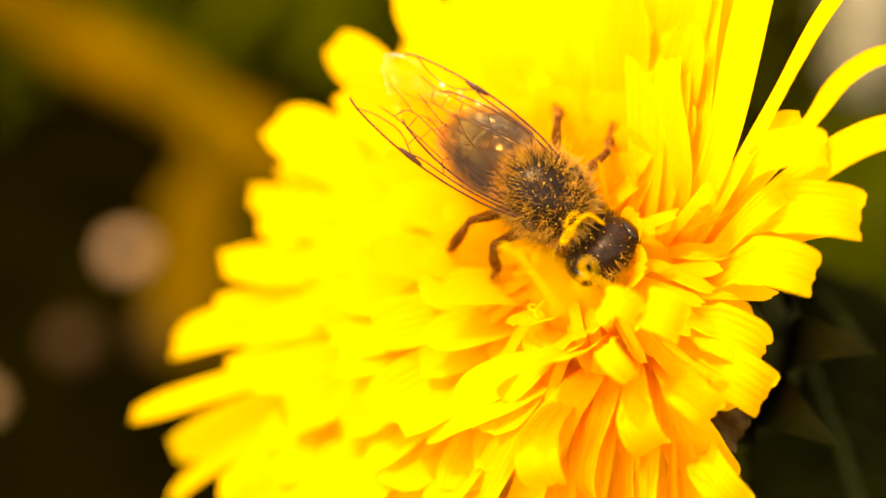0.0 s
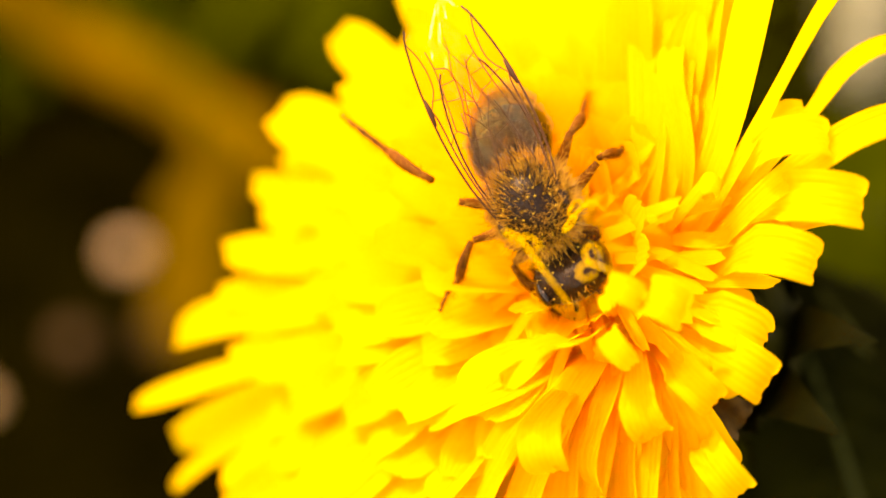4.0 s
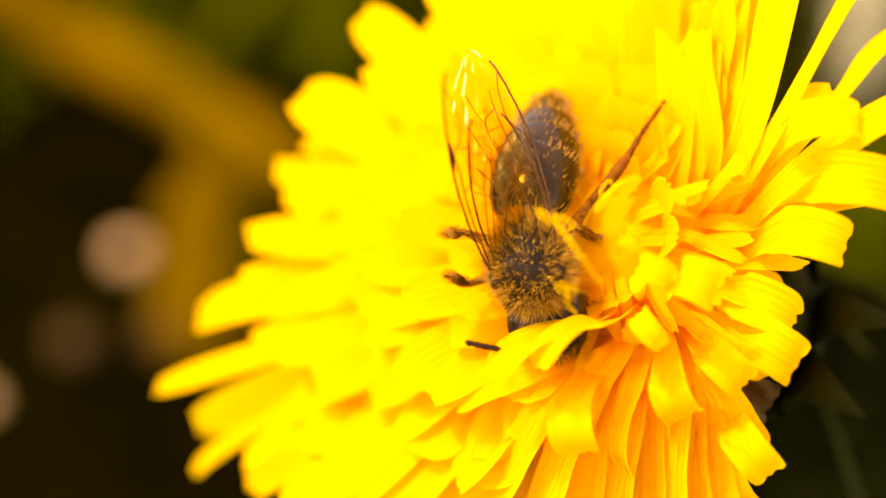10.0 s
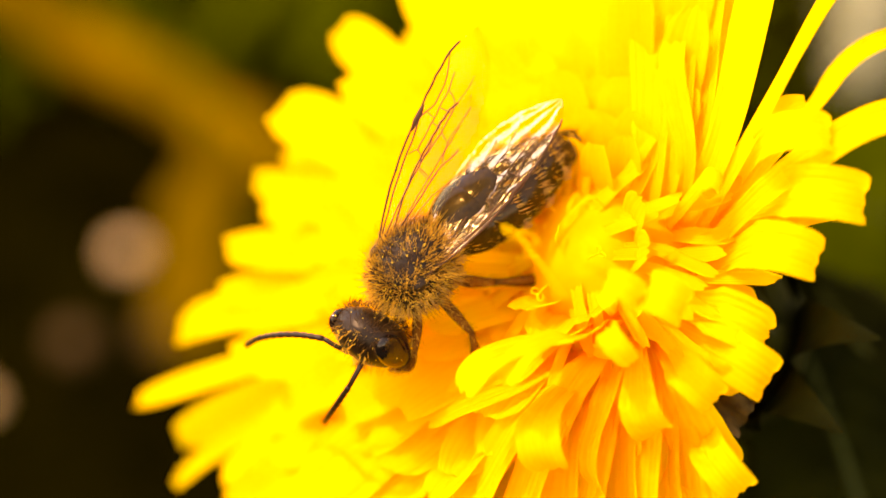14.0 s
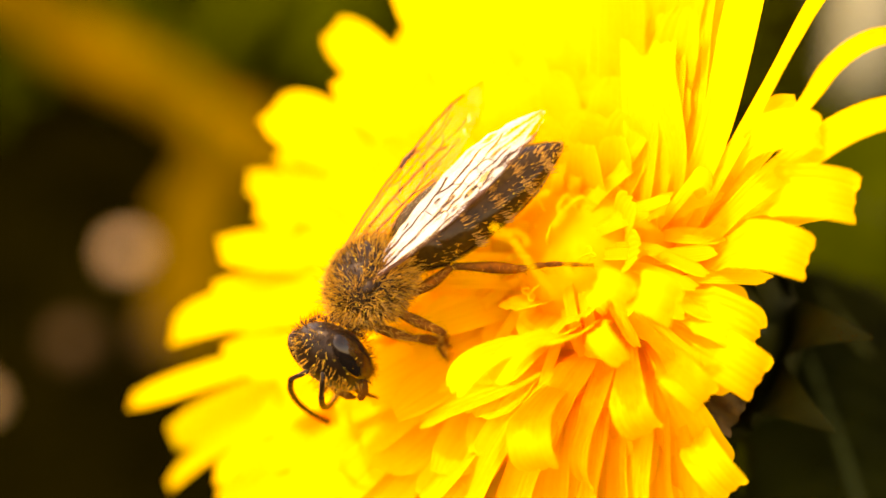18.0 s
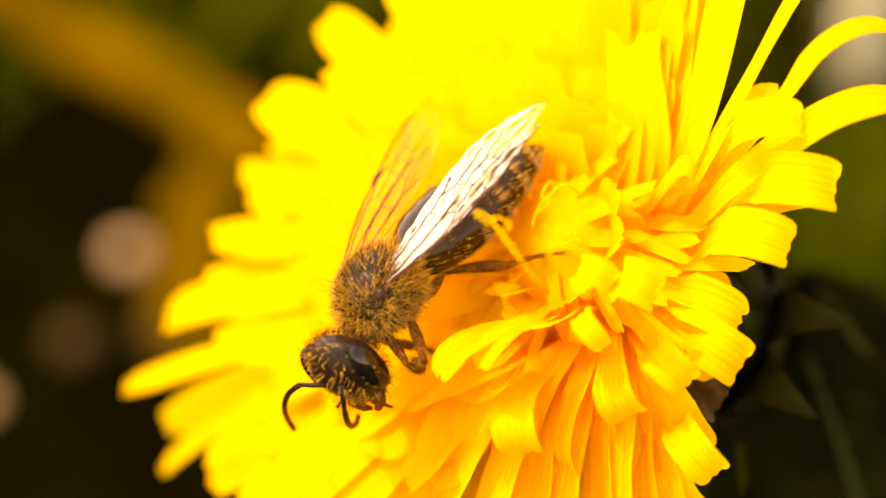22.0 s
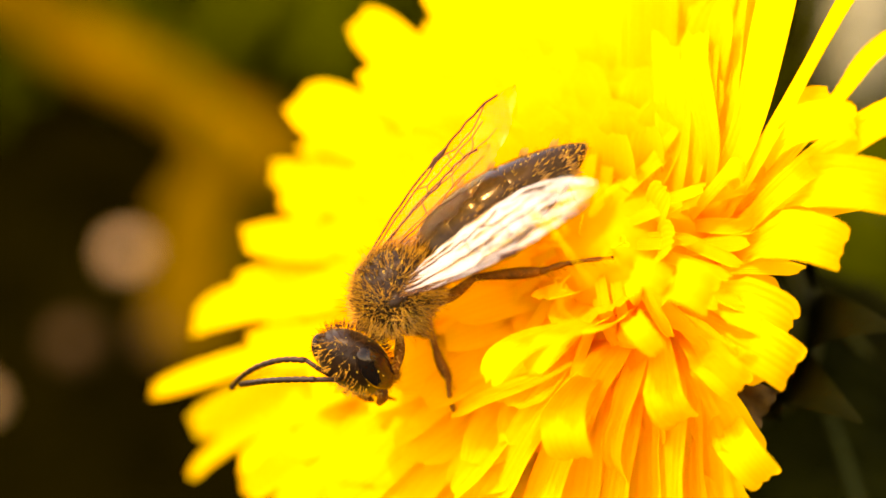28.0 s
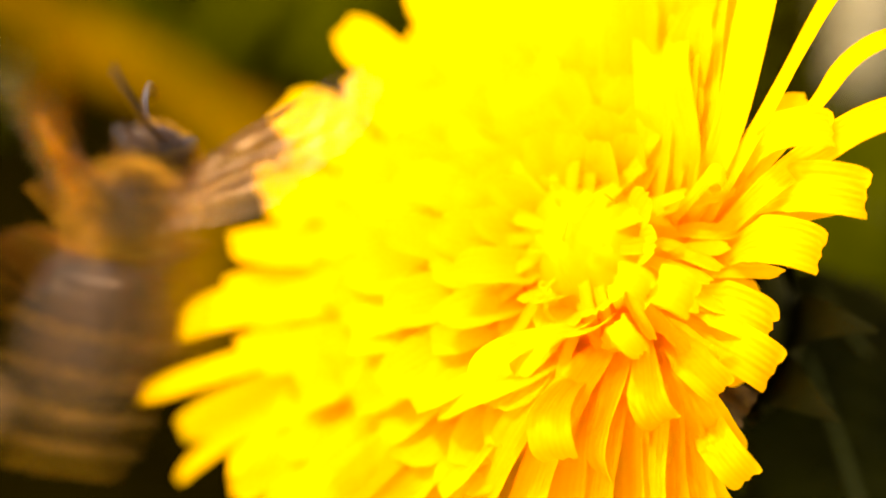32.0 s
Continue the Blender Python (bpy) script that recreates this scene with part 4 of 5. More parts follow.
def leg(name, side, hip, knee, ankle, foot, thick):
    """One leg: the thigh carries the shin and the jointed foot."""
    pts = [Vector((q[0], q[1] * side, q[2])) for q in (hip, knee, ankle, foot)]
    o = pts[0]
    h, k, a, f = [(p - o) * MM for p in pts]
    low = h.lerp(k, 0.5) + Vector((0, 0, -0.12 * MM))
    ob = part(name, tube_mesh("thigh", smooth_path([h, low, k], 4), [thick * MM * q for q in (0.9, 1.1, 1.25, 1.35, 1.3, 1.2, 1.05, 0.9, 0.8)], LEGS, 10), bee,
              Matrix.Translation(o * MM), "dark brown hairy jointed leg")
    shin = smooth_path([k, k.lerp(a, 0.5) + Vector((0, side * 0.08 * MM, 0.05 * MM)), a], 4)
    shin = part("shin", tube_mesh("shin", shin, [thick * MM * q for q in (0.75, 0.8, 0.9, 1.05, 1.2, 1.3, 1.3, 1.2, 0.95)], LEGS, 10), ob)
    line = smooth_path([a, a.lerp(f, 0.45) + Vector((0, 0, 0.15 * MM)), f], 6)
    radii = [thick * MM * (0.85 - 0.035 * i) * (0.72 if i % 3 == 2 else 1) for i in range(len(line))]
    tarsus = part("foot", tube_mesh("foot", line, radii, LEGS, 8), ob)
    for p0, p1, owner in ((h, k, ob), (k, a, shin), (a, f, tarsus)):
        roots = []
        for _ in range(110):
            c = p0.lerp(p1, rngb.random())
            d = (p1 - p0).normalized()
            nn = (d.orthogonal() @ Matrix.Rotation(rngb.uniform(0, 6.28), 3, d)).normalized()
            roots.append((c + nn * thick * 0.8 * MM, nn))
        bristles = fur_mesh("bristles", roots, FUR_GOLD, 0.30 * MM, 0.010 * MM, d * 0.7, rngb, 0.2)
        # the bristles grow on their own piece of the leg
        bmx = bmesh.new()
        bmx.from_mesh(owner.data)
        bmx.from_mesh(bristles)
        for fc in bmx.faces[len(owner.data.polygons):]:
            fc.material_index = 1
        bmx.to_mesh(owner.data)
        bmx.free()
        owner.data.materials.append(FUR_GOLD)
        owner.data.polygons.foreach_set("use_smooth", [True] * len(owner.data.polygons))
    return ob, shin, tarsus, k


thorax = bee_body()
head = bee_head()
antennae = [bee_antenna(head, 0), bee_antenna(head, 1)]
abdomen = bee_abdomen()
wings = {(s, f): wing(s, f) for s in (1, -1) for f in (True, False)}
LEG_JOINTS = (("front_leg", (1.3, 0.9, -1.1), (2.0, 2.1, -1.5), (3.0, 2.7, -2.6), (4.2, 2.4, -3.4), 0.17),
              ("middle_leg", (0.2, 1.2, -1.3), (0.9, 3.0, -1.5), (0.2, 4.3, -2.6), (-0.4, 5.7, -3.2), 0.185),
              ("hind_leg", (-0.8, 1.2, -1.1), (-1.9, 2.8, -0.9), (-4.2, 3.9, -1.9), (-7.0, 5.0, -2.8), 0.195))
legs = {(name, s): leg(name, s, *joints) for name, *joints in LEG_JOINTS for s in (1, -1)}


# ---- what moves ----
# seconds; shift to the right, up and to the lens in millimetres; turn about the upright and lean, in degrees
SWAY_T = [0, 0.5, 1, 1.5, 2, 2.5, 3, 3.5, 4, 4.5, 5, 5.5, 6, 6.5, 7, 7.5, 8, 8.5, 9, 9.5, 10, 10.5, 11, 11.5, 12, 12.5, 13, 13.5, 14, 14.5, 15, 15.5, 16, 16.5, 17, 17.5, 18, 18.5, 19, 19.5, 20, 20.5, 21, 21.5, 22, 22.5, 23, 23.5, 24, 24.5, 25, 25.5, 26, 26.5, 27, 27.5, 28, 28.5, 29, 29.5, 30, 30.5, 31, 31.5, 32]
SWAY_X = [-0.13, 0.07, -0.59, 0.15, 0.42, 0.36, 0, 0.19, 0, -0.2, 0.05, 0.1, -0.27, -0.97, -1.02, 0.69, -2.36, -1.08, -0.6, -0.98, 1.18, -1.57, -0.53, 0.62, -0.88, -0.58, 0.7, -1.14, -0.01, 0.69, 0.2, -0.3, -0.2, -1.03, 0.93, -0.56, -0.38, 0.26, 0, 0.14, 0.09, -0.19, 0.43, 0.28, -0.93, -0.65, -0.93, 0.84, 0.29, -1.63, 1.01, -0.11, 0.2, -0.1, 0.3, 0.13, 0.96, -0.13, 0.57, 0.41, 0.93, -0.04, 0.61, -0.71, 0.37]
SWAY_Y = [-0.71, -0.5, -0.56, -0.19, -0.13, -0.08, -0.16, -0.05, -0.2, -0.3, -0.4, -0.41, -0.29, -0.8, -0.56, 0.3, -0.95, -0.23, 0.37, -0.45, 0.56, -0.41, -0.57, -0.36, -0.43, -0.38, -0.21, -0.44, -0.03, 0, -0.1, -0.2, -0.3, -0.47, 0.27, -0.36, -0.04, 0.15, 0, -0.09, -0.2, -0.27, 0.1, 0.19, 0.52, -0.06, 0.32, 0.71, 0.65, 0.34, 0.6, -0.02, 0.1, 0.05, 0.2, 0.15, 0.41, 0.18, 0.23, 0.66, 0.81, 0.26, 0.35, -0.24, 0.18]
SWAY_Z = [0.32, -0.16, -0.18, -0.22, 0.04, -0.24, 0.04, 0.12, 0.1, 0.1, 0.3, 0.49, -0.2, 1.01, 1.17, 1, -0.15, 0.29, -0.99, -0.34, 0.03, -1, 0.16, 0.3, -0.25, 0.95, 0.53, 0.12, 0.46, 0.72, 0.5, 0.3, 0.3, 0.22, 0.75, 0.24, 0.45, 0.08, 0, 0.27, 0.17, 0.45, 0.65, 0.64, -0.43, -0.27, 0.08, 0.03, -0.53, -0.33, 0.03, -0.12, 0.1, 0.1, 0.2, 0.22, 0.42, 0.16, 0.43, -0.05, -0.05, -0.15, 0.05, -0.58, -0.78]
SWAY_TURN = [0, 0.41, 0, 0.3, 0.34, 0.59, 0.07, 0.07, 0, 0, 0.05, 0.08, -0.03, -1.16, -1.39, -0.22, -1.38, -1.27, 0.14, -0.52, 0.43, -0.51, -0.28, 0.17, -0.31, -1.1, 0.27, -0.92, -0.6, -0.12, -0.2, -0.4, -0.4, -0.78, -0.09, -0.47, -0.7, -0.01, 0, 0.01, 0.18, -0.27, -0.3, -0.51, -1.04, -0.2, -1.39, 0.07, 0.34, -1.37, 0.41, 0.13, -0.1, -0.2, -0.2, -0.39, 0.11, -0.48, -0.2, -0.2, 0.21, -0.17, 0.13, 0.03, 0.95]
SWAY_LEAN = [0.15, 0.09, 0.2, 0.09, 0.18, 0.03, 0.02, -0.02, 0, 0, -0.1, -0.16, -0.07, 0.11, 0.18, -0.1, 0.03, -0.48, -0.01, -0.06, -0.16, 0.1, -0.08, 0, 0.28, 0.03, 0.07, 0.1, -0.05, -0.05, 0, 0.05, 0.1, 0.17, -0.2, 0.25, 0.07, -0.05, 0, 0.06, 0.1, 0.08, -0.18, -0.12, -0.09, 0.31, -0.44, -0.23, 0.05, -0.01, -0.1, 0.15, 0, -0.1, -0.15, -0.21, -0.25, -0.18, -0.3, -0.43, -0.37, -0.21, -0.33, 0.05, 0.04]


def sway(t):
    """The flower's swing from its rest at t seconds."""
    x, y, z, a, b = (float(np.interp(t, SWAY_T, v)) for v in (SWAY_X, SWAY_Y, SWAY_Z, SWAY_TURN, SWAY_LEAN))
    shift = Matrix.Translation((VX * x + VY * y + VZ * z) * MM)
    mid = Matrix.Translation(HEART)
    return shift @ mid @ Matrix.Rotation(radians(b), 4, VZ) @ Matrix.Rotation(radians(a), 4, VY) @ mid.inverted()


def heading(x, y, z, turn, dive, roll):
    """The bee's pose: its thorax's place, the way of its head in the view's plane, that way's rise to the lens, the lean to its right."""
    t, d = radians(turn), radians(dive)
    f = Vector((math.cos(d) * math.cos(t), math.cos(d) * math.sin(t), math.sin(d)))
    up = (Vector((0, 0, 1)) - f * f.z).normalized()
    right = f.cross(up)
    r = radians(roll)
    up = up * math.cos(r) + right * math.sin(r)
    left = up.cross(f)
    m = Matrix(((f.x, left.x, up.x), (f.y, left.y, up.y), (f.z, left.z, up.z))).to_4x4()
    return Matrix.Translation(view(x, y, z)) @ view_axes() @ m


def on(t, x, y, z, turn, dive, roll):
    """The bee riding on the swaying flower."""
    return sway(t) @ heading(x, y, z, turn, dive, roll)


def wing_pose(side, fore, splay, lift, twist=0.0):
    """A wing's pose on the thorax: splay from straight back, lift above the back, twist about its length."""
    s, e = radians(splay), radians(lift)
    along = Vector((-math.cos(s) * math.cos(e), side * math.sin(s) * math.cos(e), math.sin(e)))
    lead = Vector((math.sin(s), side * math.cos(s), 0))
    y = lead if side < 0 else -lead
    z = along.cross(y).normalized()
    y = z.cross(along)
    m = Matrix(((along.x, y.x, z.x), (along.y, y.y, z.y), (along.z, y.z, z.z))).to_4x4()
    root = Vector((0.35, side * 1.25, 0.98)) if fore else Vector((-0.40, side * 1.2, 0.76))
    return Matrix.Translation(root * MM) @ m @ Matrix.Rotation(radians(twist * side), 4, "X")


def turned(at, rx, ry, rz):
    return Matrix.Translation(at) @ pose(0, 0, 0, rx, ry, rz)


def bent(at, rx, ry, rz):
    """A turn about a joint at that place."""
    return turned(at, rx, ry, rz) @ Matrix.Translation(-at)


def step(key, rows):
    """Key a leg: the turn of its thigh at the hip, and of its shin and foot at the knee."""
    thigh, shin, foot, knee = legs[key]
    at = thigh.matrix_basis.translation.copy()
    walk(thigh, [(t, turned(at, a, b, c)) for t, a, b, c, *_ in rows])
    for piece in (shin, foot):
        walk(piece, [(t, bent(knee, d, e, f)) for t, _, _, _, d, e, f in rows])


def motions():
    walk(flower, [(0.25 * i, sway(0.25 * i) @ FLOWER_REST) for i in range(129)])
    walk(bee, [
        (0.00, on(0.00, 4.35, 2.88, 1.77, -43, 11, 0)),
        (0.50, on(0.50, 4.11, 2.56, 2.35, -47, 13, 2)),
        (1.00, on(1.00, 4.10, 2.30, 2.46, -50, 14, 3)),
        (1.50, on(1.50, 3.85, 2.29, 2.56, -56, 11, 6)),
        (2.00, on(2.00, 3.75, 2.32, 2.34, -62, 9, 9)),
        (2.50, on(2.50, 3.93, 2.15, 2.82, -60, 9, 8)),
        (3.00, on(3.00, 4.25, 1.94, 2.73, -60, 8, 7)),
        (3.50, on(3.50, 3.89, 2.03, 2.39, -59, 11, 9)),
        (4.00, on(4.00, 3.66, 1.96, 2.37, -63, 10, 12)),
        (4.50, on(4.50, 3.46, 1.83, 2.34, -68, 9, 15)),
        (5.00, on(5.00, 3.40, 1.96, 2.05, -72, 7, 17)),
        (5.50, on(5.50, 3.24, 1.75, 1.80, -77, 7, 19)),
        (6.00, on(6.00, 3.10, 1.09, 2.59, -81, 8, 18)),
        (6.50, on(6.50, 3.74, 1.37, 1.37, -80, 7, 16)),
        (7.00, on(7.00, 3.99, 1.60, 1.27, -79, 6, 14)),
        (7.50, on(7.50, 3.83, 1.48, 1.34, -81, 7, 14)),
        (8.00, on(8.00, 2.44, 1.67, 1.78, -98, 9, 14)),
        (8.50, on(8.50, 2.36, 0.48, 1.77, -92, 11, 17)),
        (9.00, on(9.00, 2.30, 0.01, 3.33, -87, 6, 15)),
        (9.50, on(9.50, 2.43, -0.48, 2.88, -85, 5, 18)),
        (10.00, on(10.00, 2.35, -1.13, 2.60, -81, 1, 18)),
        (10.50, on(10.50, 2.13, -0.34, 3.15, -87, 7, 23)),
        (11.00, on(11.00, 1.66, -0.58, 1.99, -91, 8, 27)),
        (11.50, on(11.50, 1.70, -1.12, 1.91, -92, 2, 22)),
        (12.00, on(12.00, 1.90, -1.55, 2.64, -91, -4, 23)),
        (12.50, on(12.50, 1.29, -1.68, 1.52, -110, 1, 23)),
        (13.00, on(13.00, 0.66, -1.74, 1.67, -119, 2, 20)),
        (13.50, on(13.50, -0.09, -1.25, 2.23, -128, 5, 29)),
        (14.00, on(14.00, -1.18, -0.72, 1.45, -131, 7, 33)),
        (14.50, on(14.50, -2.51, -0.66, 0.76, -135, 10, 34)),
        (15.00, on(15.00, -2.71, -0.56, 0.93, -137, 11, 38)),
        (15.50, on(15.50, -2.57, -0.58, 1.12, -139, 12, 41)),
        (16.00, on(16.00, -2.30, -0.29, 1.19, -141, 15, 43)),
        (16.50, on(16.50, -2.34, -0.34, 1.22, -142, 16, 47)),
        (17.00, on(17.00, -2.58, -0.66, 0.90, -140, 6, 47)),
        (17.50, on(17.50, -3.16, -1.03, 1.04, -133, 11, 51)),
        (18.00, on(18.00, -2.57, -1.31, 1.31, -132, 13, 53)),
        (18.50, on(18.50, -2.79, -2.60, 2.14, -115, 15, 50)),
        (19.00, on(19.00, -2.00, -2.45, 2.63, -121, 13, 50)),
        (19.50, on(19.50, -2.04, -2.39, 2.29, -121, 15, 47)),
        (20.00, on(20.00, -2.09, -2.35, 2.30, -122, 16, 45)),
        (20.50, on(20.50, -2.08, -2.38, 1.98, -122, 16, 44)),
        (21.00, on(21.00, -2.18, -2.51, 1.77, -121, 16, 42)),
        (21.50, on(21.50, -1.73, -2.42, 1.88, -125, 19, 45)),
        (22.00, on(22.00, -1.62, -2.23, 2.86, -127, 18, 51)),
        (22.50, on(22.50, -1.52, -2.15, 2.69, -129, 19, 47)),
        (23.00, on(23.00, -1.87, -2.31, 2.07, -129, 17, 48)),
        (23.50, on(23.50, -2.18, -2.33, 2.13, -133, 17, 47)),
        (24.00, on(24.00, -2.40, -2.37, 2.51, -137, 15, 49)),
        (24.50, on(24.50, -2.36, -2.18, 2.09, -136, 11, 55)),
        (25.00, on(25.00, -2.46, -2.06, 2.00, -135, 15, 53)),
        (25.50, on(25.50, -3.07, -1.90, 1.65, -132, 14, 53)),
        (26.00, on(26.00, -3.04, -1.76, 1.44, -132, 13, 51)),
        (26.50, on(26.50, -3.42, -1.85, 1.34, -131, 11, 52)),
        (27.00, on(27.00, -3.23, -1.85, 1.28, -131, 10, 51)),
        (27.50, on(27.50, -3.24, -1.85, 1.24, -131, 9, 49)),
        (28.00, on(28.00, -2.85, -2.08, 1.50, -133, 7, 47)),
        (28.50, on(28.50, -2.84, -2.25, 1.67, -135, 6, 45)),
        (29.00, on(29.00, -2.92, -2.46, 1.48, -137, 7, 41)),
        (29.50, on(29.50, -3.87, -2.05, 1.37, -137, 2, 39)),
        (30.00, on(30.00, -3.66, -1.34, 1.49, -144, -7, 32)),
        (30.50, on(30.50, -3.64, -0.46, 0.73, -150, -5, 26)),
        (31.00, on(31.00, -4.36, 0.05, 0.38, -170, -26, 13)),
        (31.30, on(31.30, -5.98, -1.07, 0.35, -180, -32, 7)),
        (31.50, on(31.50, -5.87, -0.43, 0.80, -195, -31, 1)),
        (31.70, on(31.70, -6.67, 0.39, 0.47, -197, -38, -4)),
        (31.90, on(31.90, -7.46, 0.06, 0.86, -209, -36, -8)),
        (32.00, on(32.00, -12.20, 1.00, 8.57, -285, -30, -4)),
    ])
    walk(head, [(t, turned(HEAD_AT, 0, a, b)) for t, a, b in ((0, 25, -6), (1, 27, -4), (2, 19, 0), (3, 31, -1), (5.5, 32, 1), (6, 29, -3), (7, 34, -2), (8, 34, 1), (9, 58, -1), (10, 73, 1), (11, 56, 0), (12, 70, 0), (13, 51, -1), (14, 9, 8), (17, -2, 17), (18, 1, 20), (19, 4, 17), (20, -12, 25), (21, -19, 22), (22, 3, 20), (23, -11, 21), (24, 2, 16), (25, 4, 18), (28, -1, 18), (29, -4, 7), (30, 6, 6), (30.5, 10, 9), (31, 10, 5), (31.5, 13, 5), (32, 13, 5))])
    walk(abdomen, [(t, turned(WAIST, 0, a, b)) for t, a, b in ((0, -53, 1), (1, -54, 2), (2, -46, -3), (3, -54, -1), (5.5, -48, -3), (6, -44, -6), (7, -53, 6), (8, -44, -1), (9, -57, 5), (10, -46, -7), (11, -37, -3), (12, -47, 5), (13, -26, 6), (14, -18, -1), (17, -1, -12), (18, -4, -17), (19, -4, -14), (20, -6, -12), (21, -5, -17), (22, -11, -4), (23, -8, -9), (24, -4, 0), (25, -7, -2), (28, -2, -13), (29, 0, -6), (30, -6, -11), (30.5, -20, -7), (31, 12, -9), (31.5, 3, -1), (31.7, -14, 0), (31.9, -20, 0), (32, -20, 0))])
    rows = ((0, -8, -9, 0), (1, -2, -11, 0), (2, 2, -2, 0), (3, -5, -9, 0), (5.5, 1, 4, 0), (6, -10, -2, 0), (7, -8, -10, 0), (8, -6, -3, 0), (9, -11, -17, 0), (10, -14, -9, 0), (11, -10, -6, 0), (12, -8, 19, 0), (12.5, -4, 36, 0), (13, 48, 69, 0), (13.5, 8, 24, 0), (14, -6, -7, 0), (17, 11, 8, 0), (18, 18, 6, 0), (19, 12, 4, 0), (20, 21, 9, 0), (21, 22, 10, 0), (22, 22, 9, 0), (23, 20, 11, 0), (24, 15, 16, 0), (25, 19, 11, 0), (28, 36, 7, 0), (29, 24, 13, 0), (30, 33, 15, 0), (30.5, 48, 24, -6), (31, 16, 39, 5), (31.5, 28, 43, -20), (31.7, 80, 60, -15), (31.9, 105, 10, 0), (32, 60, 80, 0))
    walk(wings[1, True], [(t, wing_pose(1, True, a, b, c)) for t, a, b, c in rows])
    walk(wings[1, False], [(t, wing_pose(1, False, a - 4, b - 3, c)) for t, a, b, c in rows])
    rows = ((0, 5, 0, 0), (1, -3, -2, 0), (2, -8, 16, 0), (3, -1, -5, 0), (5.5, -8, 14, 0), (6, 5, -1, 0), (7, 0, -3, 0), (8, 3, -7, 0), (9, 5, -16, 0), (10, -7, 27, 0), (11, 0, -6, 0), (12, 1, 20, 0), (13, 27, -1, 0), (14, 6, 21, 0), (17, 6, 8, 0), (18, -2, 5, 0), (19, 5, 7, 0), (20, 12, 0, 0), (21, 13, -5, 0), (22, 18, -1, 0), (23, 18, -4, 0), (24, 23, -2, 0), (25, 20, -2, 0), (28, -8, 11, 0), (29, -3, 14, 0), (30, 3, 3, 0), (30.5, 8, 5, -6), (31, 35, -9, 5), (31.5, 30, 25, -20), (31.7, 68, 25, -15), (31.9, 82, 10, 0), (32, 128, 20, 0))
    walk(wings[-1, True], [(t, wing_pose(-1, True, a, b, c)) for t, a, b, c in rows])
    walk(wings[-1, False], [(t, wing_pose(-1, False, a - 4, b - 3, c)) for t, a, b, c in rows])
    walk(antennae[0], [(t, turned(ANTENNA_AT[0], a, b, c)) for t, a, b, c in ((0, 0, 75, -10), (9, 0, 75, -10), (10, 0, 75, -10), (11, -11, -2, -90), (12, 0, 60, -10), (13, 0, 60, -10), (14, -33, 27, -54), (17, -165, 66, -134), (18, -91, 30, -107), (24, -94, 40, -100), (25, -40, 10, -98), (28, -1, -7, -91), (29, -1, -8, -97), (30, -36, -3, -124), (30.5, 151, -37, -133), (31, 0, 20, -10), (31.5, 0, 20, -10), (32, 0, 20, -10))])
    walk(antennae[1], [(t, turned(ANTENNA_AT[1], a, b, c)) for t, a, b, c in ((0, 0, 70, 10), (3, 0, 70, 10), (6, 0, 70, 10), (7, 0, 60, 0), (8, -16, 20, -85), (9, 47, -47, -141), (10, 15, -23, -140), (11, 12, -42, -83), (12, -14, 2, -124), (13, 15, -26, -132), (14, -4, -1, -49), (17, -3, -17, -47), (18, -15, 67, -54), (19, -10, 14, -71), (20, -58, 66, -111), (21, -107, 68, -160), (22, -14, 40, -64), (23, -35, 72, -79), (24, -13, 18, -77), (25, -3, -49, -38), (28, -4, -1, -51), (29, -2, 13, -34), (30, 5, 13, 3), (30.5, -3, -9, -24), (31, -81, -58, 79), (31.5, -120, -45, 118), (32, -120, -45, 118))])
    step(("front_leg", 1), ((0, -50, 0, 20, -40, 0, 0), (3, -50, 0, 20, -40, 0, 0), (6, -50, 0, 20, -40, 0, 0), (8, 9, 7, 41, 21, -24, 22), (10, -50, 0, 20, -40, 0, 0), (12, -50, 0, 20, -40, 0, 0), (13, -50, 0, 20, -40, 0, 0), (14, -2, -6, -22, -19, 12, -19), (17, -44, 25, -6, 7, 17, 10), (18, -15, 38, 41, 8, 28, 12), (19, -102, 5, -47, 32, -73, 5), (20, -106, 21, -42, 25, -40, 24), (21, -90, 35, -27, 15, -39, 10), (22, -15, 10, 2, -48, 43, -45), (23, -10, 14, 16, -52, 59, -47), (24, -13, 3, -10, -50, 26, -49), (25, -14, 3, -11, -49, 23, -49), (28, -4, -6, -23, -43, 7, -45), (29, -91, 0, -47, 23, -36, 22), (30, 3, -6, -17, -42, 14, -43), (31, 24, -14, -8, 35, -10, 42), (32, 24, -14, -8, 35, -10, 42)))
    step(("front_leg", -1), ((0, 50, 0, -20, 40, 0, 0), (3, 50, 0, -20, 40, 0, 0), (5.5, -30, -18, -68, 46, -20, 54), (6, -29, -17, -78, 61, -1, 64), (7, -29, -16, -45, 43, -6, 48), (8, 55, 0, -20, 45, 0, 0), (12, 55, 0, -20, 45, 0, 0), (14, 55, 0, -20, 45, 0, 0), (20, 55, 0, -20, 45, 0, 0), (25, 55, 0, -20, 45, 0, 0), (29, 55, 0, -20, 45, 0, 0), (31, 55, 0, -20, 45, 0, 0), (32, 55, 0, -20, 45, 0, 0)))
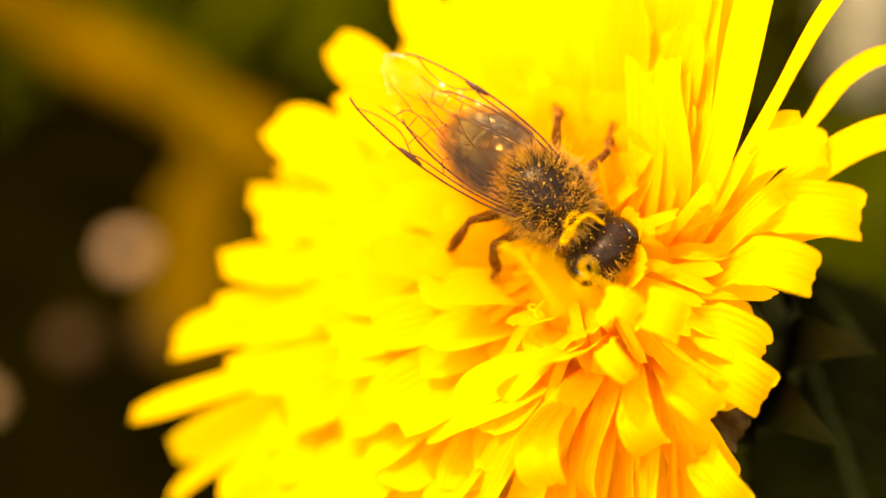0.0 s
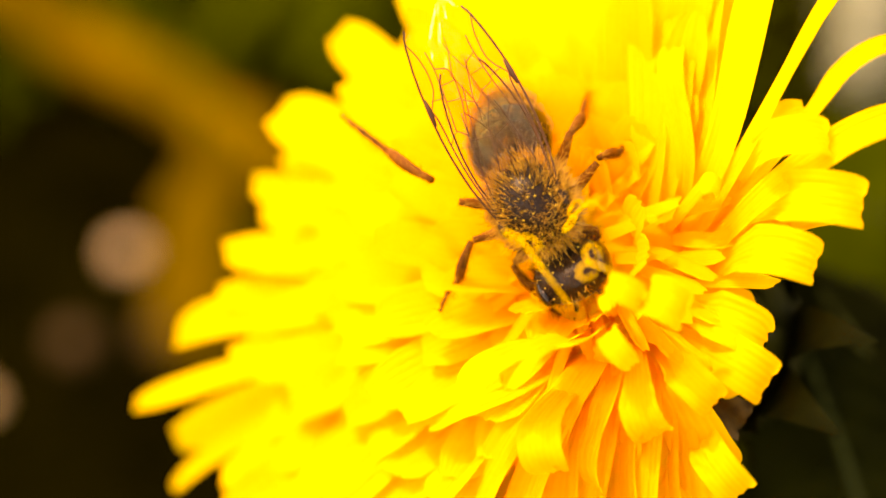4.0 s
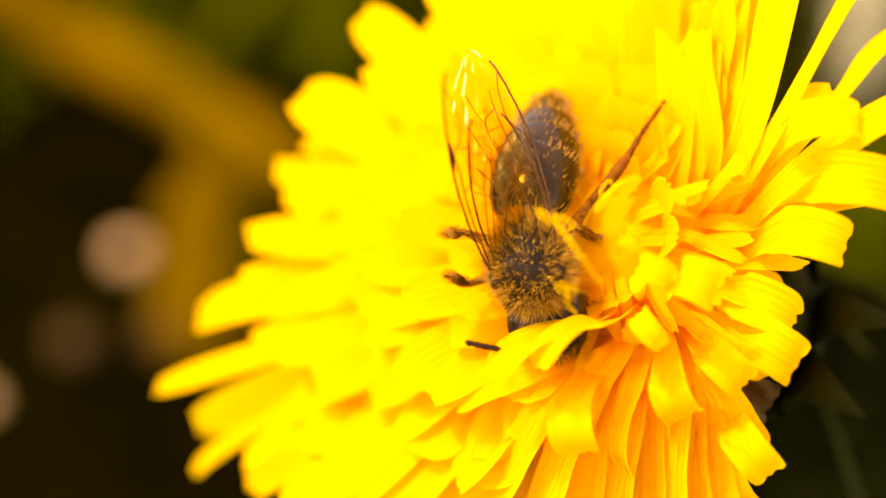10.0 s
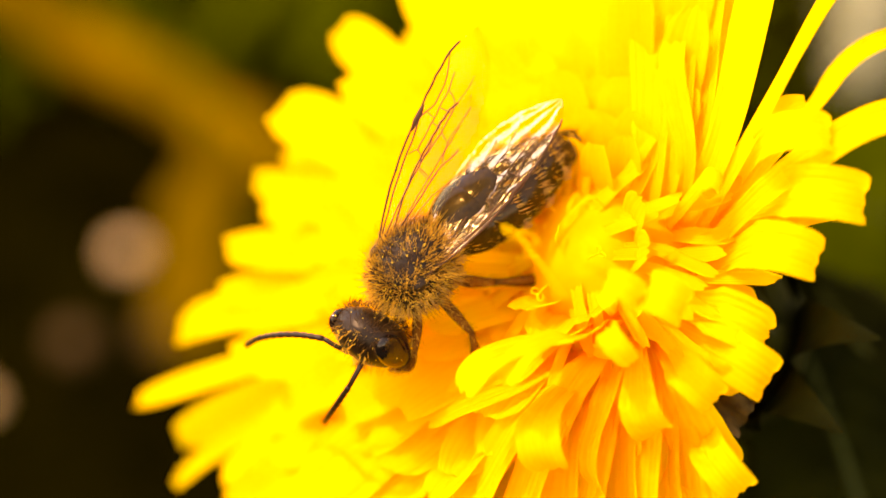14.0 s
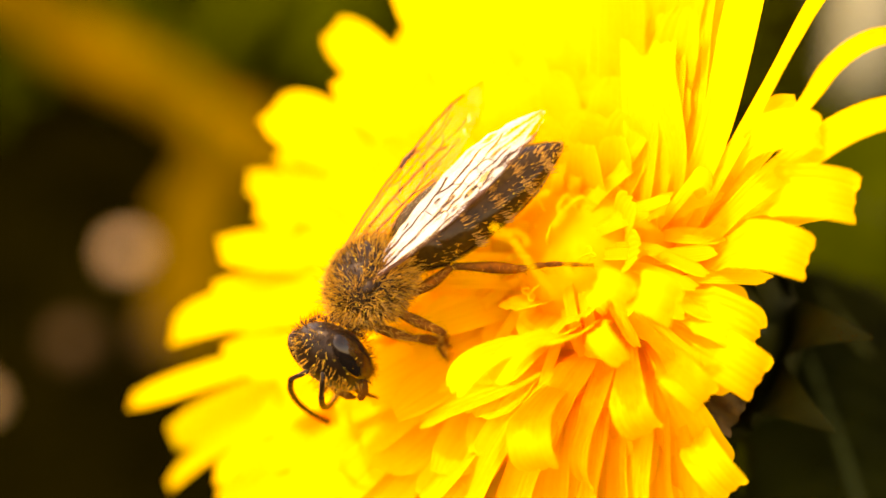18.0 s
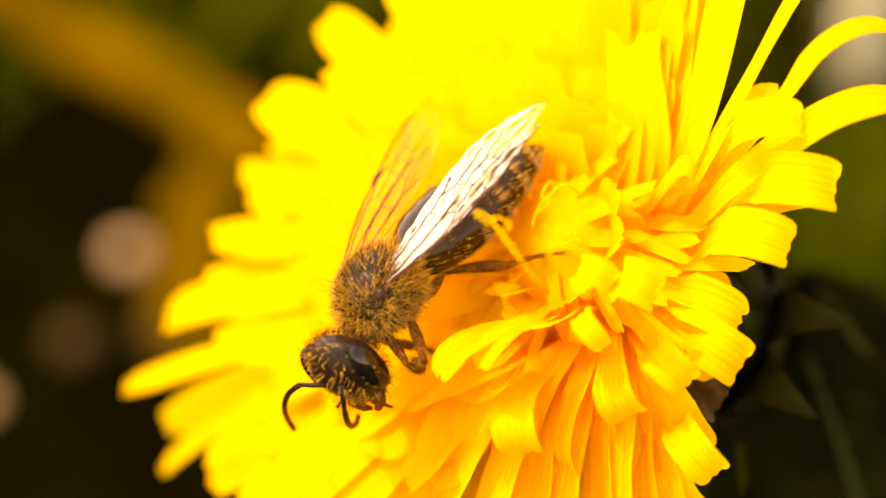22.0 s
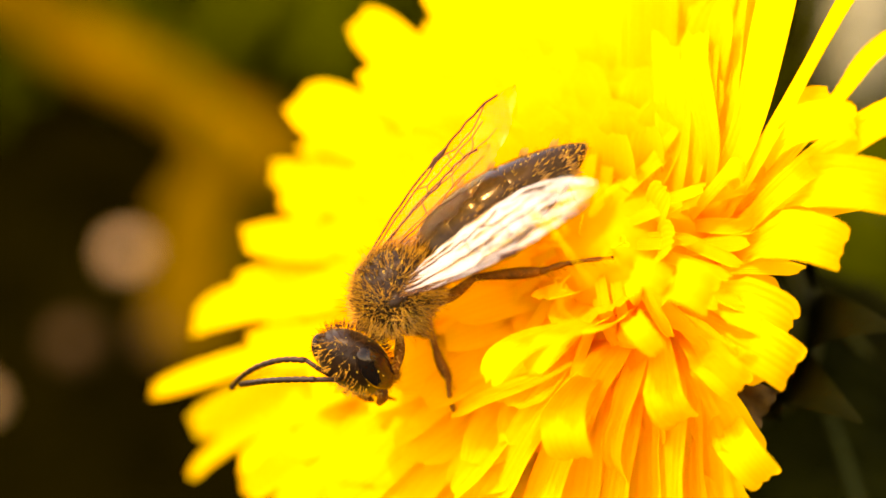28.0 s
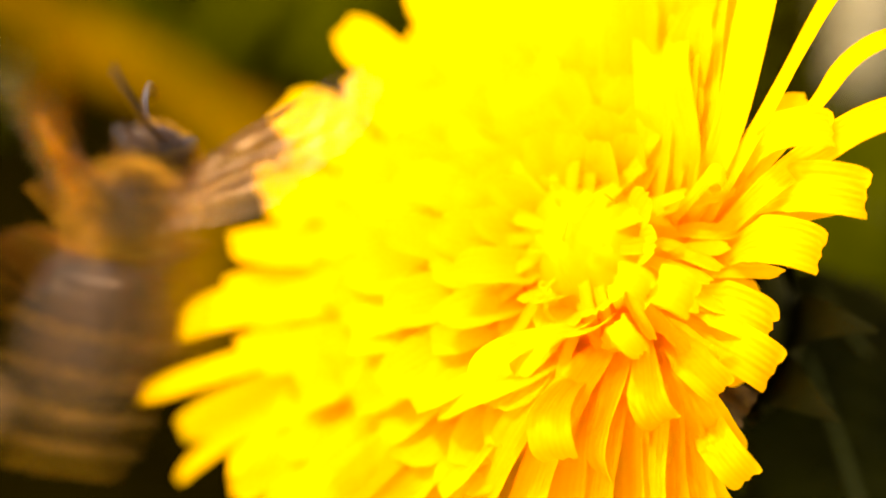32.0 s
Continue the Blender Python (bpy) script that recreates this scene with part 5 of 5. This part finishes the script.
    step(("middle_leg", 1), ((0, 7, -2, 14, -28, -11, 5), (1, 5, -1, 12, -45, -6, 17), (2, 9, -2, 55, -8, -33, -34), (3, 11, -4, 58, -10, -34, -32), (5.5, -3, 3, 12, -68, 0, 28), (6, 0, 3, 24, -59, 5, 29), (7, -3, 0, -9, -76, -9, 26), (8, 24, -15, 39, -79, 5, 33), (9, 49, -28, 21, -76, -14, 24), (10, 33, -36, 71, -79, 17, 38), (11, -71, 38, 4, 126, -5, 77), (12, -66, 31, 1, 93, 8, 80), (13, 4, 9, 81, -45, -46, -10), (14, -30, 15, 7, 15, -33, -63), (17, -32, 23, 19, 28, -13, -60), (18, -35, 29, 27, -55, -28, 8), (19, -19, 9, 4, -75, -3, 28), (20, -17, 8, 4, -69, -6, 26), (21, -16, 8, 5, -64, -9, 22), (22, -19, 2, -19, -95, -20, 29), (23, -20, 6, -7, -85, -4, 31), (24, -15, 11, 20, -65, 20, 38), (25, -21, 6, -6, -85, -2, 31), (28, -103, 5, -36, 99, 33, 7), (29, -102, 29, -20, 118, 21, 42), (30, -21, 15, 20, 31, -3, -48), (30.5, -16, 13, 23, 31, -2, -47), (31, 19, -6, -20, -40, -13, 10), (32, 19, -6, -20, -40, -13, 10)))
    step(("middle_leg", -1), ((0, -22, -13, -36, 71, -35, -13), (1, -2, -1, 6, 55, -60, 11), (2, -11, -4, -11, 32, -75, 42), (3, -12, -5, -28, 15, -55, 44), (5.5, -23, -13, -30, -38, -33, 102), (6, -42, -23, -21, 21, -67, 47), (7, -19, -9, -16, -34, -21, 82), (8, 55, 0, 0, 50, 0, 0), (9, -59, -24, -2, 47, -15, -11), (10, -11, -4, -13, -110, 25, -34), (11, 55, 0, 0, 50, 0, 0), (14, 55, 0, 0, 50, 0, 0), (20, 55, 0, 0, 50, 0, 0), (25, 55, 0, 0, 50, 0, 0), (29, 55, 0, 0, 50, 0, 0), (31, 55, 0, 0, 50, 0, 0), (32, 55, 0, 0, 50, 0, 0)))
    step(("hind_leg", 1), ((0, 3, 2, 3, -26, -48, 9), (1, 3, 2, 1, -22, -43, 7), (2, 2, 0, 10, -23, -39, 11), (3, 1, 0, 8, -24, -42, 10), (5.5, -8, -6, 7, -2, -25, -14), (6, -45, -21, 24, 14, 27, -16), (7, -65, -24, 36, -174, 75, 121), (8, -49, -15, 46, -171, 65, 125), (9, -43, -23, 16, 39, 63, 2), (10, -11, -7, 10, 7, -4, -24), (11, -42, -15, 40, 22, 59, -35), (12, -45, -14, 46, 22, 55, -32), (14, -53, -22, 31, 15, 29, -19), (17, -9, -6, 41, 14, -7, -44), (18, -8, -6, 38, 16, -9, -49), (19, -30, -5, 77, 29, 2, -90), (20, -28, -7, 65, 24, 11, -83), (21, -22, -7, 61, 24, 8, -81), (22, -25, -5, 78, 26, 1, -81), (23, -20, -6, 80, 29, 1, -90), (24, 24, -2, 53, 16, -40, -50), (25, 4, -6, 64, 27, -23, -73), (28, -25, -8, 60, 19, 18, -66), (29, 2, -5, 50, 18, -3, -55), (30, -23, -11, 35, 15, 26, -28), (30.5, -21, -10, 30, 15, 28, -22), (31, -10, -7, -40, -8, -10, 9), (31.5, -9, -6, -21, 3, -30, -25), (32, -9, -6, -21, 3, -30, -25)))
    step(("hind_leg", -1), ((0, 0, 1, 3, 0, -47, 27), (1, -5, 3, 1, -17, -32, 51), (2, -4, 1, -12, 27, -46, -12), (3, -2, 1, 0, 27, -51, -9), (5.5, -6, 5, 3, -133, 51, -114), (6, -6, 4, 0, -131, 49, -115), (7, -4, 4, 8, -136, 49, -117), (8, -5, 5, 4, -136, 45, -120), (9, -5, 4, 6, -136, 57, -109), (10, -4, 4, 5, -124, 56, -105), (11, -9, 8, 9, -131, 49, -115), (12, -6, 6, 8, -112, 52, -106), (13, 50, 0, 20, 30, 0, 10), (14, 50, 0, 20, 30, 0, 10), (20, 50, 0, 20, 30, 0, 10), (25, 50, 0, 20, 30, 0, 10), (29, 50, 0, 20, 30, 0, 10), (30.5, 50, 0, 20, 30, 0, 10), (31.5, 25, -15, -9, 14, -31, -3), (32, 25, -15, -9, 14, -31, -3)))


motions()
